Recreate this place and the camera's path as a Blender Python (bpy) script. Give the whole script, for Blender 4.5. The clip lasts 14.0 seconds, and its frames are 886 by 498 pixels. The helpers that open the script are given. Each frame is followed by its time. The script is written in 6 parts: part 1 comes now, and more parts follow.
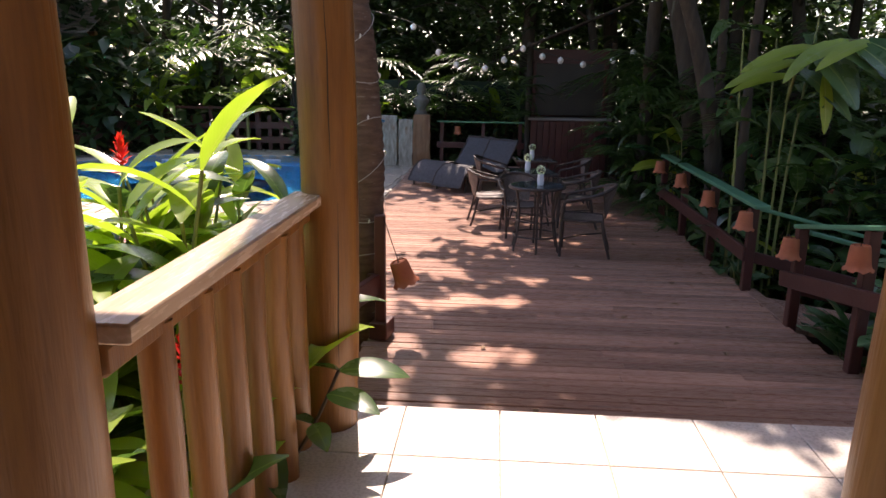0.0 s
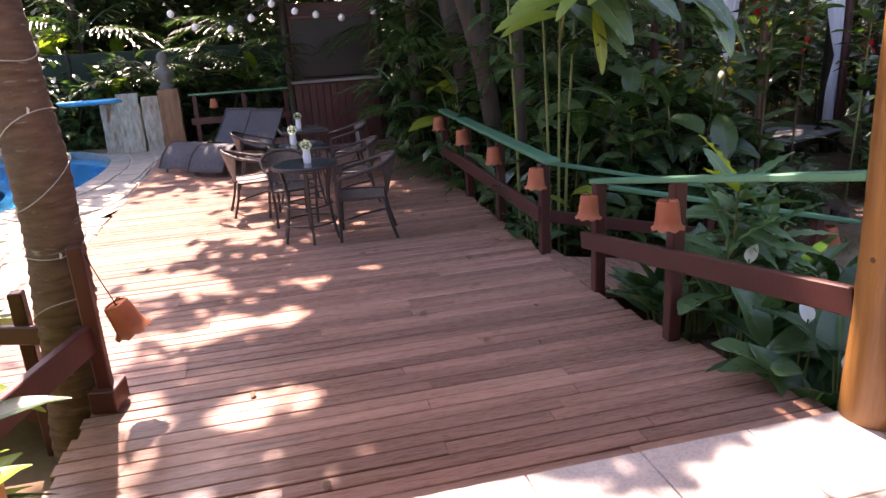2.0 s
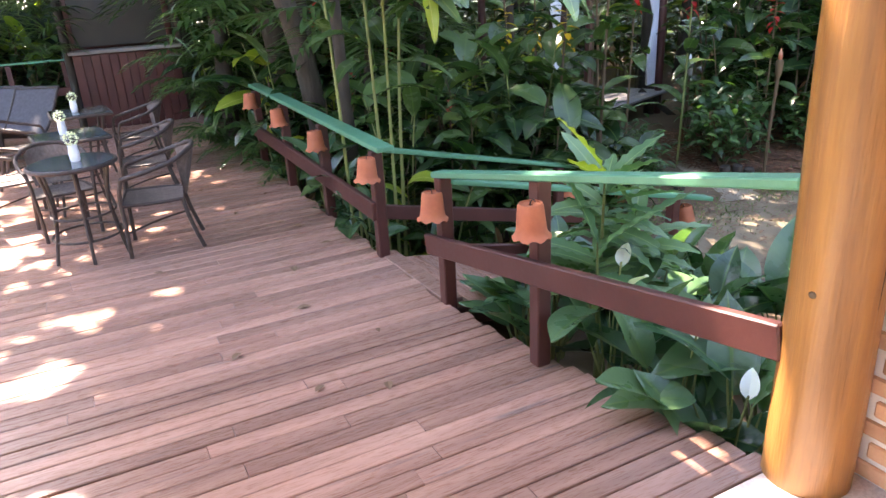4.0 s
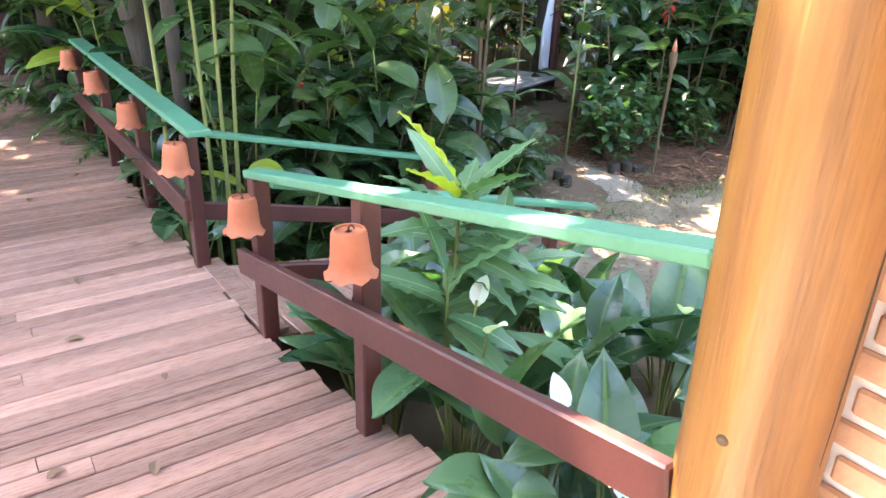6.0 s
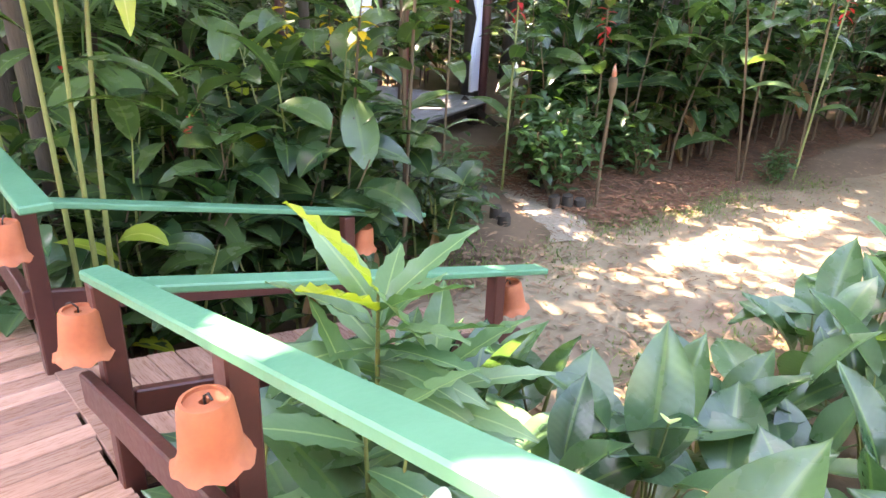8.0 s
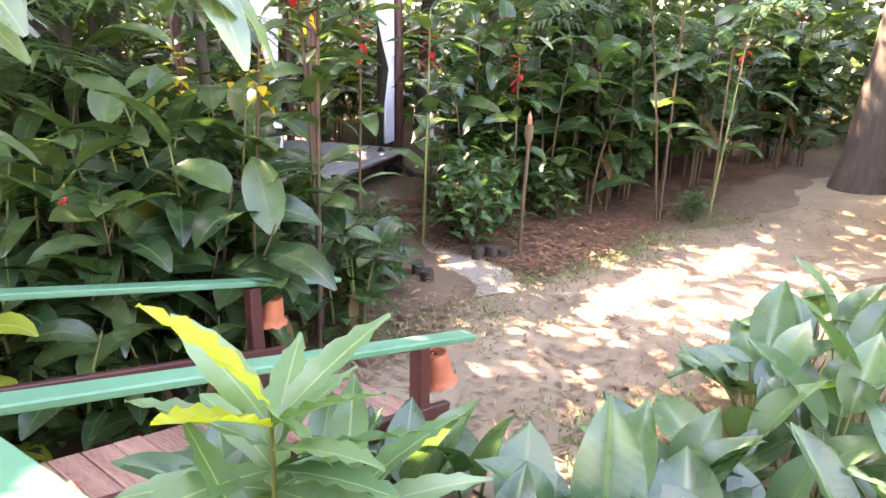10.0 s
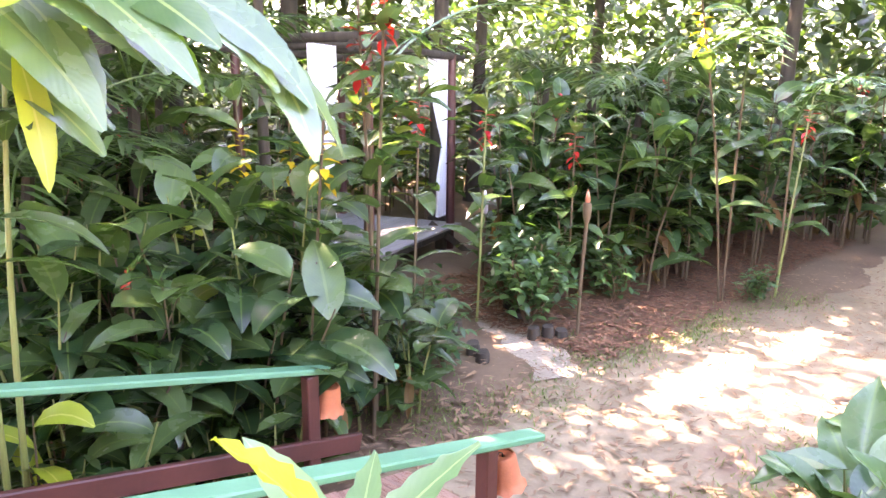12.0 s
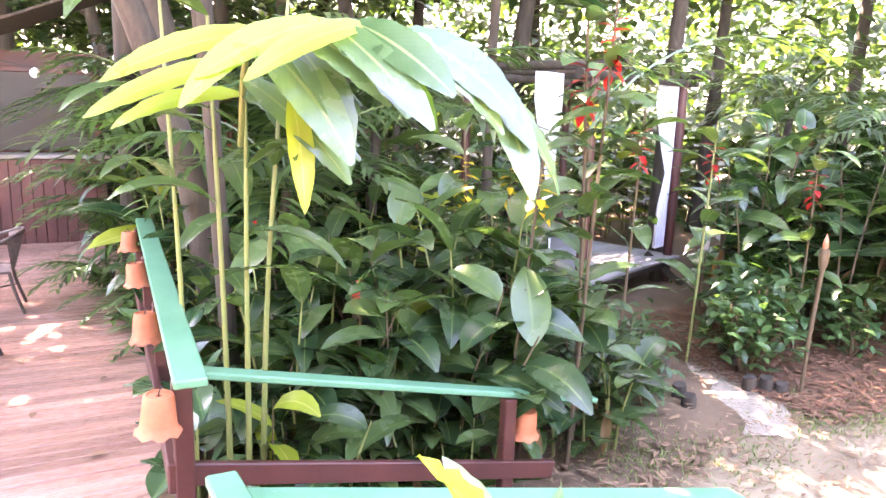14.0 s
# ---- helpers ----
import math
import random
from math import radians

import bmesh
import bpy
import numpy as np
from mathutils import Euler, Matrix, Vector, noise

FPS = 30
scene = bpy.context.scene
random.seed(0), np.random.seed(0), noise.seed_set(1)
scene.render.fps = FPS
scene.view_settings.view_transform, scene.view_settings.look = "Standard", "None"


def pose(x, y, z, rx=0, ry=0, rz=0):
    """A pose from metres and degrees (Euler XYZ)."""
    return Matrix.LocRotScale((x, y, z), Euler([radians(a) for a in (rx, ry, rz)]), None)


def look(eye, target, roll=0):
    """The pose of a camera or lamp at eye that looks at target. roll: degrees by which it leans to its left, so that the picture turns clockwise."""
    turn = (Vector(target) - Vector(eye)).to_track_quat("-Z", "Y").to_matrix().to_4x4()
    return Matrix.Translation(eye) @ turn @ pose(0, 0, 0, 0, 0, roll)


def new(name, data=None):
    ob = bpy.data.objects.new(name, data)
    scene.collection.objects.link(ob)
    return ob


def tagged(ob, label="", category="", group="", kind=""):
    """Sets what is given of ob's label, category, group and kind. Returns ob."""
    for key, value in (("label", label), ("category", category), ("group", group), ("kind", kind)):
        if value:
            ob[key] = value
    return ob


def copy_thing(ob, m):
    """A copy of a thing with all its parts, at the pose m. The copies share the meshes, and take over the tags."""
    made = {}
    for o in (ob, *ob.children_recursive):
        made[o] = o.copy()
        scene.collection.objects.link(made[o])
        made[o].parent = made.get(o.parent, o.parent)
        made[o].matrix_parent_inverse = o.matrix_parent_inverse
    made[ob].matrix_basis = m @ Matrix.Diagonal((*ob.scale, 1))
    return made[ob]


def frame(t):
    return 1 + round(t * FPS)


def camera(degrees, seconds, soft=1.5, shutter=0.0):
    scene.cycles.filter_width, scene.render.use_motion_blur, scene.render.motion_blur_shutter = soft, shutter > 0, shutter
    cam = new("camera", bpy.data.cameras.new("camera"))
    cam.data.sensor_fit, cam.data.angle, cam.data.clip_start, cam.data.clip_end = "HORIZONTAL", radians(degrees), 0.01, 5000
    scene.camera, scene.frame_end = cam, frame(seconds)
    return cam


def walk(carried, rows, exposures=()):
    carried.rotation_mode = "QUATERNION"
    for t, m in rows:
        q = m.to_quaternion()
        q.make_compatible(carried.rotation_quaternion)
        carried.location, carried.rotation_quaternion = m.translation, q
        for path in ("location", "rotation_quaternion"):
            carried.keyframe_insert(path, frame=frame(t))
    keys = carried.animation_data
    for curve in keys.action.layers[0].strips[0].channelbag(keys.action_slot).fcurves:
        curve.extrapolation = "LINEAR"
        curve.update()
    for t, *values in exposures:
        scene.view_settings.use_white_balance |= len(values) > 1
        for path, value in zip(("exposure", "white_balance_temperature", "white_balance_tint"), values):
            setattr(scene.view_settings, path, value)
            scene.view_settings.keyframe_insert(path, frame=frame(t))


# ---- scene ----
cam = camera(64.9, 14.0)
PATH = [
    (0, (0.336, -0.013, 1.524), (0.198, 1.923, 1.042), 0.8),
    (0.4, (0.355, 0.241, 1.531), (0.453, 2.185, 1.071), -0.7),
    (0.5, (0.362, 0.28, 1.536), (0.496, 2.218, 1.06), -0.7),
    (1, (0.467, 0.561, 1.524), (0.569, 2.484, 0.985), -0.9),
    (1.5, (0.55, 0.778, 1.513), (0.776, 2.684, 0.953), -1.3),
    (2, (0.587, 1.021, 1.505), (1.011, 2.88, 0.901), -3.4),
    (2.5, (0.667, 1.211, 1.526), (1.183, 3.033, 0.884), -2.1),
    (3, (0.773, 1.434, 1.516), (1.441, 3.209, 0.882), -1.7),
    (3.2, (0.799, 1.529, 1.513), (1.504, 3.281, 0.856), -2.5),
    (5.3, (1.357, 2.239, 1.402), (2.312, 3.816, 0.627), -0.3),
    (5.5, (1.447, 2.286, 1.393), (2.377, 3.865, 0.591), 0.1),
    (6, (1.621, 2.42, 1.381), (2.688, 3.914, 0.589), 1.9),
    (6.5, (1.731, 2.586, 1.402), (2.864, 4.041, 0.627), 1.6),
    (7, (1.897, 2.755, 1.4), (3.061, 4.213, 0.679), 2.9),
    (7.5, (2.032, 2.903, 1.382), (3.152, 4.368, 0.608), 2.6),
    (8, (2.117, 3.023, 1.395), (3.342, 4.415, 0.645), 2.1),
    (8.5, (2.267, 3.135, 1.382), (3.52, 4.519, 0.665), 2.2),
    (9, (2.361, 3.18, 1.384), (3.617, 4.57, 0.682), 2.8),
    (9.2, (2.383, 3.177, 1.381), (3.701, 4.538, 0.741), 2.8),
    (11.3, (2.342, 3.378, 1.373), (3.781, 4.632, 0.775), 0.3),
    (11.5, (2.386, 3.386, 1.401), (3.788, 4.709, 0.868), -0.3),
    (12, (2.402, 3.413, 1.442), (3.756, 4.82, 1.007), 0.7),
    (12.5, (2.396, 3.473, 1.452), (3.705, 4.945, 1.105), 1.3),
    (13, (2.371, 3.478, 1.452), (3.653, 4.964, 1.064), 2.3),
    (13.5, (2.389, 3.483, 1.439), (3.609, 5.01, 1.017), 1.6),
    (14, (2.354, 3.318, 1.539), (3.216, 5.078, 1.138), 2.0),
]
EXPO = [(0.0, 1.15, 7200, 28), (1.5, 1.72, 7400, 38), (3.0, 2.72, 7400, 32), (5.5, 3.98, 7200, 20), (7.5, 4.26, 8000, 26), (9.0, 4.36, 8700, 34), (12.0, 4.80, 8300, 42), (13.5, 5.02, 8100, 44), (14.0, 5.22, 8100, 44)]
walk(cam, [(t, look(eye, target, roll)) for t, eye, target, roll in PATH], EXPO)

# ---- light ----
SUN_DIR = Vector((-0.14, 0.80, 1.0)).normalized()
world = bpy.data.worlds.new("sky")
scene.world = world
world.use_nodes = True
wn = world.node_tree.nodes
sky = wn.new("ShaderNodeTexSky")
sky.sky_type, sky.sun_disc = "NISHITA", False
sky.sun_elevation = math.asin(SUN_DIR.z)
sky.sun_rotation = math.atan2(SUN_DIR.x, SUN_DIR.y)
world.node_tree.links.new(sky.outputs[0], wn["Background"].inputs[0])
wn["Background"].inputs[1].default_value = 0.15
sun = new("sun", bpy.data.lights.new("sun", "SUN"))
sun.data.energy, sun.data.angle, sun.data.color = 5.0, radians(0.6), (1.0, 0.94, 0.84)
sun.rotation_mode = "QUATERNION"
sun.rotation_quaternion = SUN_DIR.to_track_quat("Z", "Y")
sun.location = (0, 0, 20)

# ---- materials ----


def nodes_of(name):
    m = bpy.data.materials.new(name)
    m.use_nodes = True
    return m, m.node_tree.nodes, m.node_tree.links, m.node_tree.nodes["Principled BSDF"]


def surface(name, dark, light, rough=0.6, scale=8.0, stretch=(1, 1, 1), bump=0.3, vary=0.15, metal=0.0, island=False,
            fine=60.0, stain=None, world_space=False, spec=0.5):
    """Two scales of noise between two colours, variation from piece to piece, bump."""
    m, n, l, b = nodes_of(name)
    tc = n.new("ShaderNodeTexCoord")
    mp = n.new("ShaderNodeMapping")
    mp.inputs["Scale"].default_value = stretch
    if world_space:
        geo = n.new("ShaderNodeNewGeometry")
        l.new(geo.outputs["Position"], mp.inputs["Vector"])
    else:
        l.new(tc.outputs["Object"], mp.inputs["Vector"])
    rnd = n.new("ShaderNodeNewGeometry").outputs["Random Per Island"] if island else n.new("ShaderNodeObjectInfo").outputs["Random"]
    off = n.new("ShaderNodeVectorMath")
    off.operation = "ADD"
    l.new(mp.outputs[0], off.inputs[0])
    mul = n.new("ShaderNodeMath")
    mul.operation = "MULTIPLY"
    mul.inputs[1].default_value = 0.0 if world_space else 17.0
    l.new(rnd, mul.inputs[0])
    l.new(mul.outputs[0], off.inputs[1])
    big = n.new("ShaderNodeTexNoise")
    big.inputs["Scale"].default_value, big.inputs["Detail"].default_value = scale, 5
    small = n.new("ShaderNodeTexNoise")
    small.inputs["Scale"].default_value, small.inputs["Detail"].default_value = fine, 4
    l.new(off.outputs[0], big.inputs["Vector"])
    l.new(off.outputs[0], small.inputs["Vector"])
    mixf = n.new("ShaderNodeMath")
    mixf.operation = "MULTIPLY_ADD"
    l.new(small.outputs[0], mixf.inputs[0])
    mixf.inputs[1].default_value = 0.45
    sub = n.new("ShaderNodeMath")
    sub.operation = "MULTIPLY_ADD"
    l.new(big.outputs[0], sub.inputs[0])
    sub.inputs[1].default_value, sub.inputs[2].default_value = 1.3, -0.38
    l.new(sub.outputs[0], mixf.inputs[2])
    ramp = n.new("ShaderNodeMixRGB")
    ramp.inputs[1].default_value, ramp.inputs[2].default_value = (*dark, 1), (*light, 1)
    ramp.use_clamp = True
    l.new(mixf.outputs[0], ramp.inputs[0])
    col = ramp.outputs[0]
    if stain:
        st = n.new("ShaderNodeTexNoise")
        st.inputs["Scale"].default_value, st.inputs["Detail"].default_value = stain[1], 6
        l.new(off.outputs[0], st.inputs["Vector"])
        sr = n.new("ShaderNodeValToRGB")
        sr.color_ramp.elements[0].position, sr.color_ramp.elements[1].position = stain[2], stain[2] + 0.12
        l.new(st.outputs[0], sr.inputs[0])
        sm = n.new("ShaderNodeMixRGB")
        sm.inputs[2].default_value = (*stain[0], 1)
        l.new(sr.outputs[0], sm.inputs[0])
        l.new(col, sm.inputs[1])
        col = sm.outputs[0]
    hv = n.new("ShaderNodeHueSaturation")
    mr = n.new("ShaderNodeMapRange")
    mr.inputs[3].default_value, mr.inputs[4].default_value = 1 - vary, 1 + vary
    l.new(rnd, mr.inputs[0])
    l.new(mr.outputs[0], hv.inputs["Value"])
    l.new(col, hv.inputs["Color"])
    l.new(hv.outputs[0], b.inputs["Base Color"])
    rr = n.new("ShaderNodeMapRange")
    rr.inputs[3].default_value, rr.inputs[4].default_value = max(rough - 0.12, 0.03), min(rough + 0.12, 1)
    l.new(small.outputs[0], rr.inputs[0])
    l.new(rr.outputs[0], b.inputs["Roughness"])
    b.inputs["Metallic"].default_value = metal
    b.inputs["Specular IOR Level"].default_value = spec
    if bump:
        bp = n.new("ShaderNodeBump")
        bp.inputs["Strength"].default_value, bp.inputs["Distance"].default_value = bump, 0.01
        l.new(mixf.outputs[0], bp.inputs["Height"])
        l.new(bp.outputs[0], b.inputs["Normal"])
    return m


def foliage(name, dark, light, rough=0.38, trans=0.35, rib=None, veins=26.0, island=False, spec=0.7):
    """A leaf: midrib and slanting side veins from the leaf's own u, v; light shines through."""
    m, n, l, b = nodes_of(name)
    uv = n.new("ShaderNodeUVMap")
    sep = n.new("ShaderNodeSeparateXYZ")
    l.new(uv.outputs[0], sep.inputs[0])

    def mth(op, a, c=None, d=None):
        k = n.new("ShaderNodeMath")
        k.operation = op
        for i, v in enumerate((a, c, d)):
            if v is None:
                continue
            if isinstance(v, (int, float)):
                k.inputs[i].default_value = v
            else:
                l.new(v, k.inputs[i])
        return k.outputs[0]
    au = mth("MULTIPLY", mth("ABSOLUTE", mth("SUBTRACT", sep.outputs[0], 0.5)), 2.0)
    wavev = mth("SINE", mth("MULTIPLY", mth("SUBTRACT", sep.outputs[1], mth("MULTIPLY", au, 0.22)), veins * 6.283))
    ribf = mth("GREATER_THAN", 0.07, au)
    rnd = n.new("ShaderNodeNewGeometry").outputs["Random Per Island"] if island else n.new("ShaderNodeObjectInfo").outputs["Random"]
    geo = n.new("ShaderNodeNewGeometry")
    tex = n.new("ShaderNodeTexNoise")
    tex.inputs["Scale"].default_value, tex.inputs["Detail"].default_value = 6.0, 5
    l.new(geo.outputs["Position"], tex.inputs["Vector"])
    fac = mth("MULTIPLY_ADD", rnd, 0.85, mth("MULTIPLY_ADD", tex.outputs[0], 0.9, -0.42))
    mix = n.new("ShaderNodeMixRGB")
    mix.use_clamp = True
    mix.inputs[1].default_value, mix.inputs[2].default_value = (*dark, 1), (*light, 1)
    l.new(mth("MULTIPLY_ADD", wavev, 0.02, fac), mix.inputs[0])
    col = mix.outputs[0]
    if rib:
        rm = n.new("ShaderNodeMixRGB")
        rm.inputs[2].default_value = (*rib, 1)
        l.new(mth("MULTIPLY", ribf, 0.7), rm.inputs[0])
        l.new(col, rm.inputs[1])
        col = rm.outputs[0]
    l.new(col, b.inputs["Base Color"])
    b.inputs["Specular IOR Level"].default_value = spec
    rr = mth("MULTIPLY_ADD", tex.outputs[0], 0.30, rough - 0.2)
    l.new(rr, b.inputs["Roughness"])
    bp = n.new("ShaderNodeBump")
    bp.inputs["Strength"].default_value, bp.inputs["Distance"].default_value = 0.22, 0.002
    l.new(mth("MULTIPLY_ADD", wavev, 0.18, tex.outputs[0]), bp.inputs["Height"])
    l.new(bp.outputs[0], b.inputs["Normal"])
    tr = n.new("ShaderNodeBsdfTranslucent")
    tm = n.new("ShaderNodeMixRGB")
    tm.blend_type = "MULTIPLY"
    tm.inputs[0].default_value = 1.0
    tm.inputs[2].default_value = (1.65, 1.85, 0.75, 1)
    l.new(col, tm.inputs[1])
    l.new(tm.outputs[0], tr.inputs[0])
    ms = n.new("ShaderNodeMixShader")
    ms.inputs[0].default_value = trans
    l.new(b.outputs[0], ms.inputs[1])
    l.new(tr.outputs[0], ms.inputs[2])
    l.new(ms.outputs[0], n["Material Output"].inputs["Surface"])
    return m


DECK_WOOD = surface("deck_wood", (0.225, 0.108, 0.076), (0.540, 0.310, 0.218), 0.29, 1.6, (0.6, 9, 9), 0.15, 0.26, fine=24,
                    stain=((0.21, 0.135, 0.11), 3.0, 0.62))
RED_WOOD = surface("red_brown_wood", (0.045, 0.012, 0.010), (0.12, 0.035, 0.025), 0.45, 3, (1, 1, 1), 0.25, 0.15, fine=40)
POST_WOOD = surface("varnished_log", (0.105, 0.037, 0.009), (0.38, 0.178, 0.044), 0.40, 3.0, (5, 5, 0.35), 0.35, 0.08, fine=26,
                    stain=((0.17, 0.07, 0.025), 1.6, 0.66))
# worn board, far paler than the logs: sun glare is put into its colour
BOARD_WOOD = surface("worn_board_with_glare", (0.46, 0.30, 0.18), (0.76, 0.62, 0.47), 0.26, 2.2, (5, 0.5, 5), 0.2, 0.05, fine=14, stain=((0.24, 0.11, 0.045), 1.6, 0.66))
GREEN_PAINT = surface("green_painted_wood", (0.045, 0.185, 0.098), (0.105, 0.30, 0.172), 0.4, 3, (1, 1, 1), 0.15, 0.05, fine=50,
                      stain=((0.30, 0.42, 0.33), 9.0, 0.70))
TILE = surface("cream_tile", (0.60, 0.53, 0.47), (0.74, 0.67, 0.61), 0.28, 3, (1, 1, 1), 0.04, 0.04, fine=80)
GROUT = surface("grout", (0.33, 0.29, 0.25), (0.46, 0.41, 0.36), 0.9, 30, bump=0.3)
PLASTER = surface("white_plaster", (0.66, 0.64, 0.60), (0.82, 0.80, 0.77), 0.8, 3, bump=0.2, fine=40)
BRICK = surface("pale_brick", (0.48, 0.25, 0.14), (0.68, 0.43, 0.27), 0.85, 9, bump=0.5, vary=0.2, fine=70)
TERRACOTTA = surface("terracotta", (0.34, 0.085, 0.036), (0.57, 0.185, 0.080), 0.75, 7, bump=0.25, vary=0.1, fine=70,
                     stain=((0.62, 0.36, 0.25), 6.0, 0.66))
SOIL = surface("garden_soil", (0.065, 0.037, 0.021), (0.235, 0.155, 0.088), 0.95, 0.9, bump=0.8, vary=0.0, fine=22, world_space=True,
               stain=((0.055, 0.075, 0.022), 0.55, 0.60))
STONE = surface("pool_stone", (0.40, 0.33, 0.25), (0.64, 0.56, 0.45), 0.85, 5, bump=0.5, vary=0.22, fine=40)
SLAB = surface("weathered_slab", (0.14, 0.115, 0.085), (0.58, 0.52, 0.43), 0.9, 5, (4, 4, 1.2), 1.0, 0.15, fine=25,
               stain=((0.22, 0.09, 0.035), 2.0, 0.58))
POOL_BLUE = surface("pool_blue", (0.015, 0.32, 0.58), (0.04, 0.46, 0.76), 0.4, 2, bump=0.05, fine=9)
RATTAN = surface("dark_rattan", (0.018, 0.012, 0.010), (0.075, 0.052, 0.042), 0.5, 30, (1, 1, 1), 0.8, 0.1, fine=120)
SLING = surface("dark_sling", (0.035, 0.033, 0.036), (0.085, 0.080, 0.088), 0.7, 25, bump=0.4, fine=160)
BARK = surface("palm_bark", (0.065, 0.034, 0.020), (0.22, 0.135, 0.085), 0.9, 4, (2, 2, 8), 0.9, 0.1, fine=30, stain=((0.34, 0.28, 0.22), 5, 0.64))
TREE_BARK = surface("tree_bark", (0.020, 0.016, 0.011), (0.075, 0.058, 0.040), 0.95, 5, (3, 3, 0.7), 0.9, 0.15, fine=30,
                    stain=((0.10, 0.11, 0.085), 3, 0.66))
GREY_WOOD = surface("grey_wood", (0.15, 0.14, 0.13), (0.36, 0.34, 0.32), 0.8, 3, (0.5, 6, 6), 0.4, 0.12, fine=30)
WHITE_CLOTH = surface("white_cloth", (0.72, 0.73, 0.76), (0.85, 0.86, 0.88), 0.9, 5, bump=0.1, vary=0.02)
SCREEN_DARK = surface("dark_board", (0.006, 0.006, 0.005), (0.040, 0.036, 0.024), 0.5, 1.6, bump=0.05, fine=6)
DARK_METAL = surface("dark_metal", (0.02, 0.018, 0.016), (0.06, 0.05, 0.045), 0.45, 20, bump=0.1, metal=0.6)
CHROME = surface("steel", (0.6, 0.6, 0.6), (0.75, 0.75, 0.75), 0.22, 20, bump=0.0, metal=1.0)
BULB = surface("white_globe", (0.75, 0.74, 0.70), (0.85, 0.84, 0.80), 0.3, 5, bump=0.0)
WIRE = surface("fairy_wire", (0.35, 0.33, 0.28), (0.55, 0.52, 0.45), 0.5, 20, bump=0.0)
DRY_LEAF = surface("dry_leaf", (0.10, 0.052, 0.026), (0.32, 0.20, 0.11), 0.8, 6, bump=0.3, vary=0.45, island=True)
RED_LITTER = surface("red_brown_leaf", (0.080, 0.033, 0.017), (0.25, 0.115, 0.056), 0.85, 6, bump=0.3, vary=0.4, island=True)
CANE = surface("green_cane", (0.10, 0.13, 0.032), (0.25, 0.27, 0.085), 0.45, 4, (1, 1, 0.6), 0.15, 0.2)
TWIG = surface("brown_stem", (0.050, 0.032, 0.016), (0.135, 0.088, 0.042), 0.8, 6, bump=0.3, vary=0.2)
RED_PETAL = foliage("red_bract", (0.42, 0.010, 0.016), (0.68, 0.03, 0.03), 0.4, 0.3)
YELLOW = foliage("yellow_bract", (0.68, 0.42, 0.02), (0.85, 0.62, 0.05), 0.45, 0.35)
WHITE_PETAL = foliage("white_spathe", (0.72, 0.76, 0.62), (0.85, 0.87, 0.78), 0.45, 0.3)
LEAF_LILY = foliage("broad_leaf", (0.020, 0.070, 0.030), (0.105, 0.205, 0.085), 0.34, 0.20, (0.12, 0.22, 0.07), 13)
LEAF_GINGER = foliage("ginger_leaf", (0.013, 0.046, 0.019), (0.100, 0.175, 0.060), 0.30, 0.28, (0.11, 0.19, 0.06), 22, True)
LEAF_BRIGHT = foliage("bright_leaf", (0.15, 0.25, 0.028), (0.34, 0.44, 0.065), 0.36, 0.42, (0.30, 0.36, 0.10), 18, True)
LEAF_VARIEG = foliage("striped_leaf", (0.065, 0.165, 0.070), (0.19, 0.33, 0.150), 0.42, 0.25, (0.28, 0.40, 0.18), 12)
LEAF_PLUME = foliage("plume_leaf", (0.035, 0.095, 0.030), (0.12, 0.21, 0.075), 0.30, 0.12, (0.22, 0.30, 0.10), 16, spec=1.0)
LEAF_YELLOW = foliage("yellowing_leaf", (0.24, 0.32, 0.03), (0.42, 0.47, 0.06), 0.45, 0.4, (0.5, 0.5, 0.15), 14)
LEAF_SHRUB = foliage("shrub_leaf", (0.013, 0.044, 0.016), (0.080, 0.15, 0.046), 0.42, 0.3, None, 10, True)
LEAF_LILY_J = foliage("low_leaf", (0.022, 0.075, 0.026), (0.085, 0.18, 0.055), 0.42, 0.3, None, 10, True)
GRASS = foliage("short_grass", (0.075, 0.120, 0.035), (0.20, 0.25, 0.085), 0.6, 0.25, None, 4, True, spec=0.3)
LEAF_WITHERED = foliage("withered_leaf", (0.11, 0.052, 0.022), (0.34, 0.21, 0.095), 0.7, 0.25, None, 14, True, spec=0.3)
LEAF_TREE = foliage("tree_leaf", (0.016, 0.046, 0.014), (0.072, 0.125, 0.036), 0.45, 0.24, None, 8, True)
LEAF_FERN = foliage("fern_leaf", (0.012, 0.046, 0.012), (0.085, 0.165, 0.040), 0.42, 0.35, None, 8, True)

# ---- geometry helpers ----


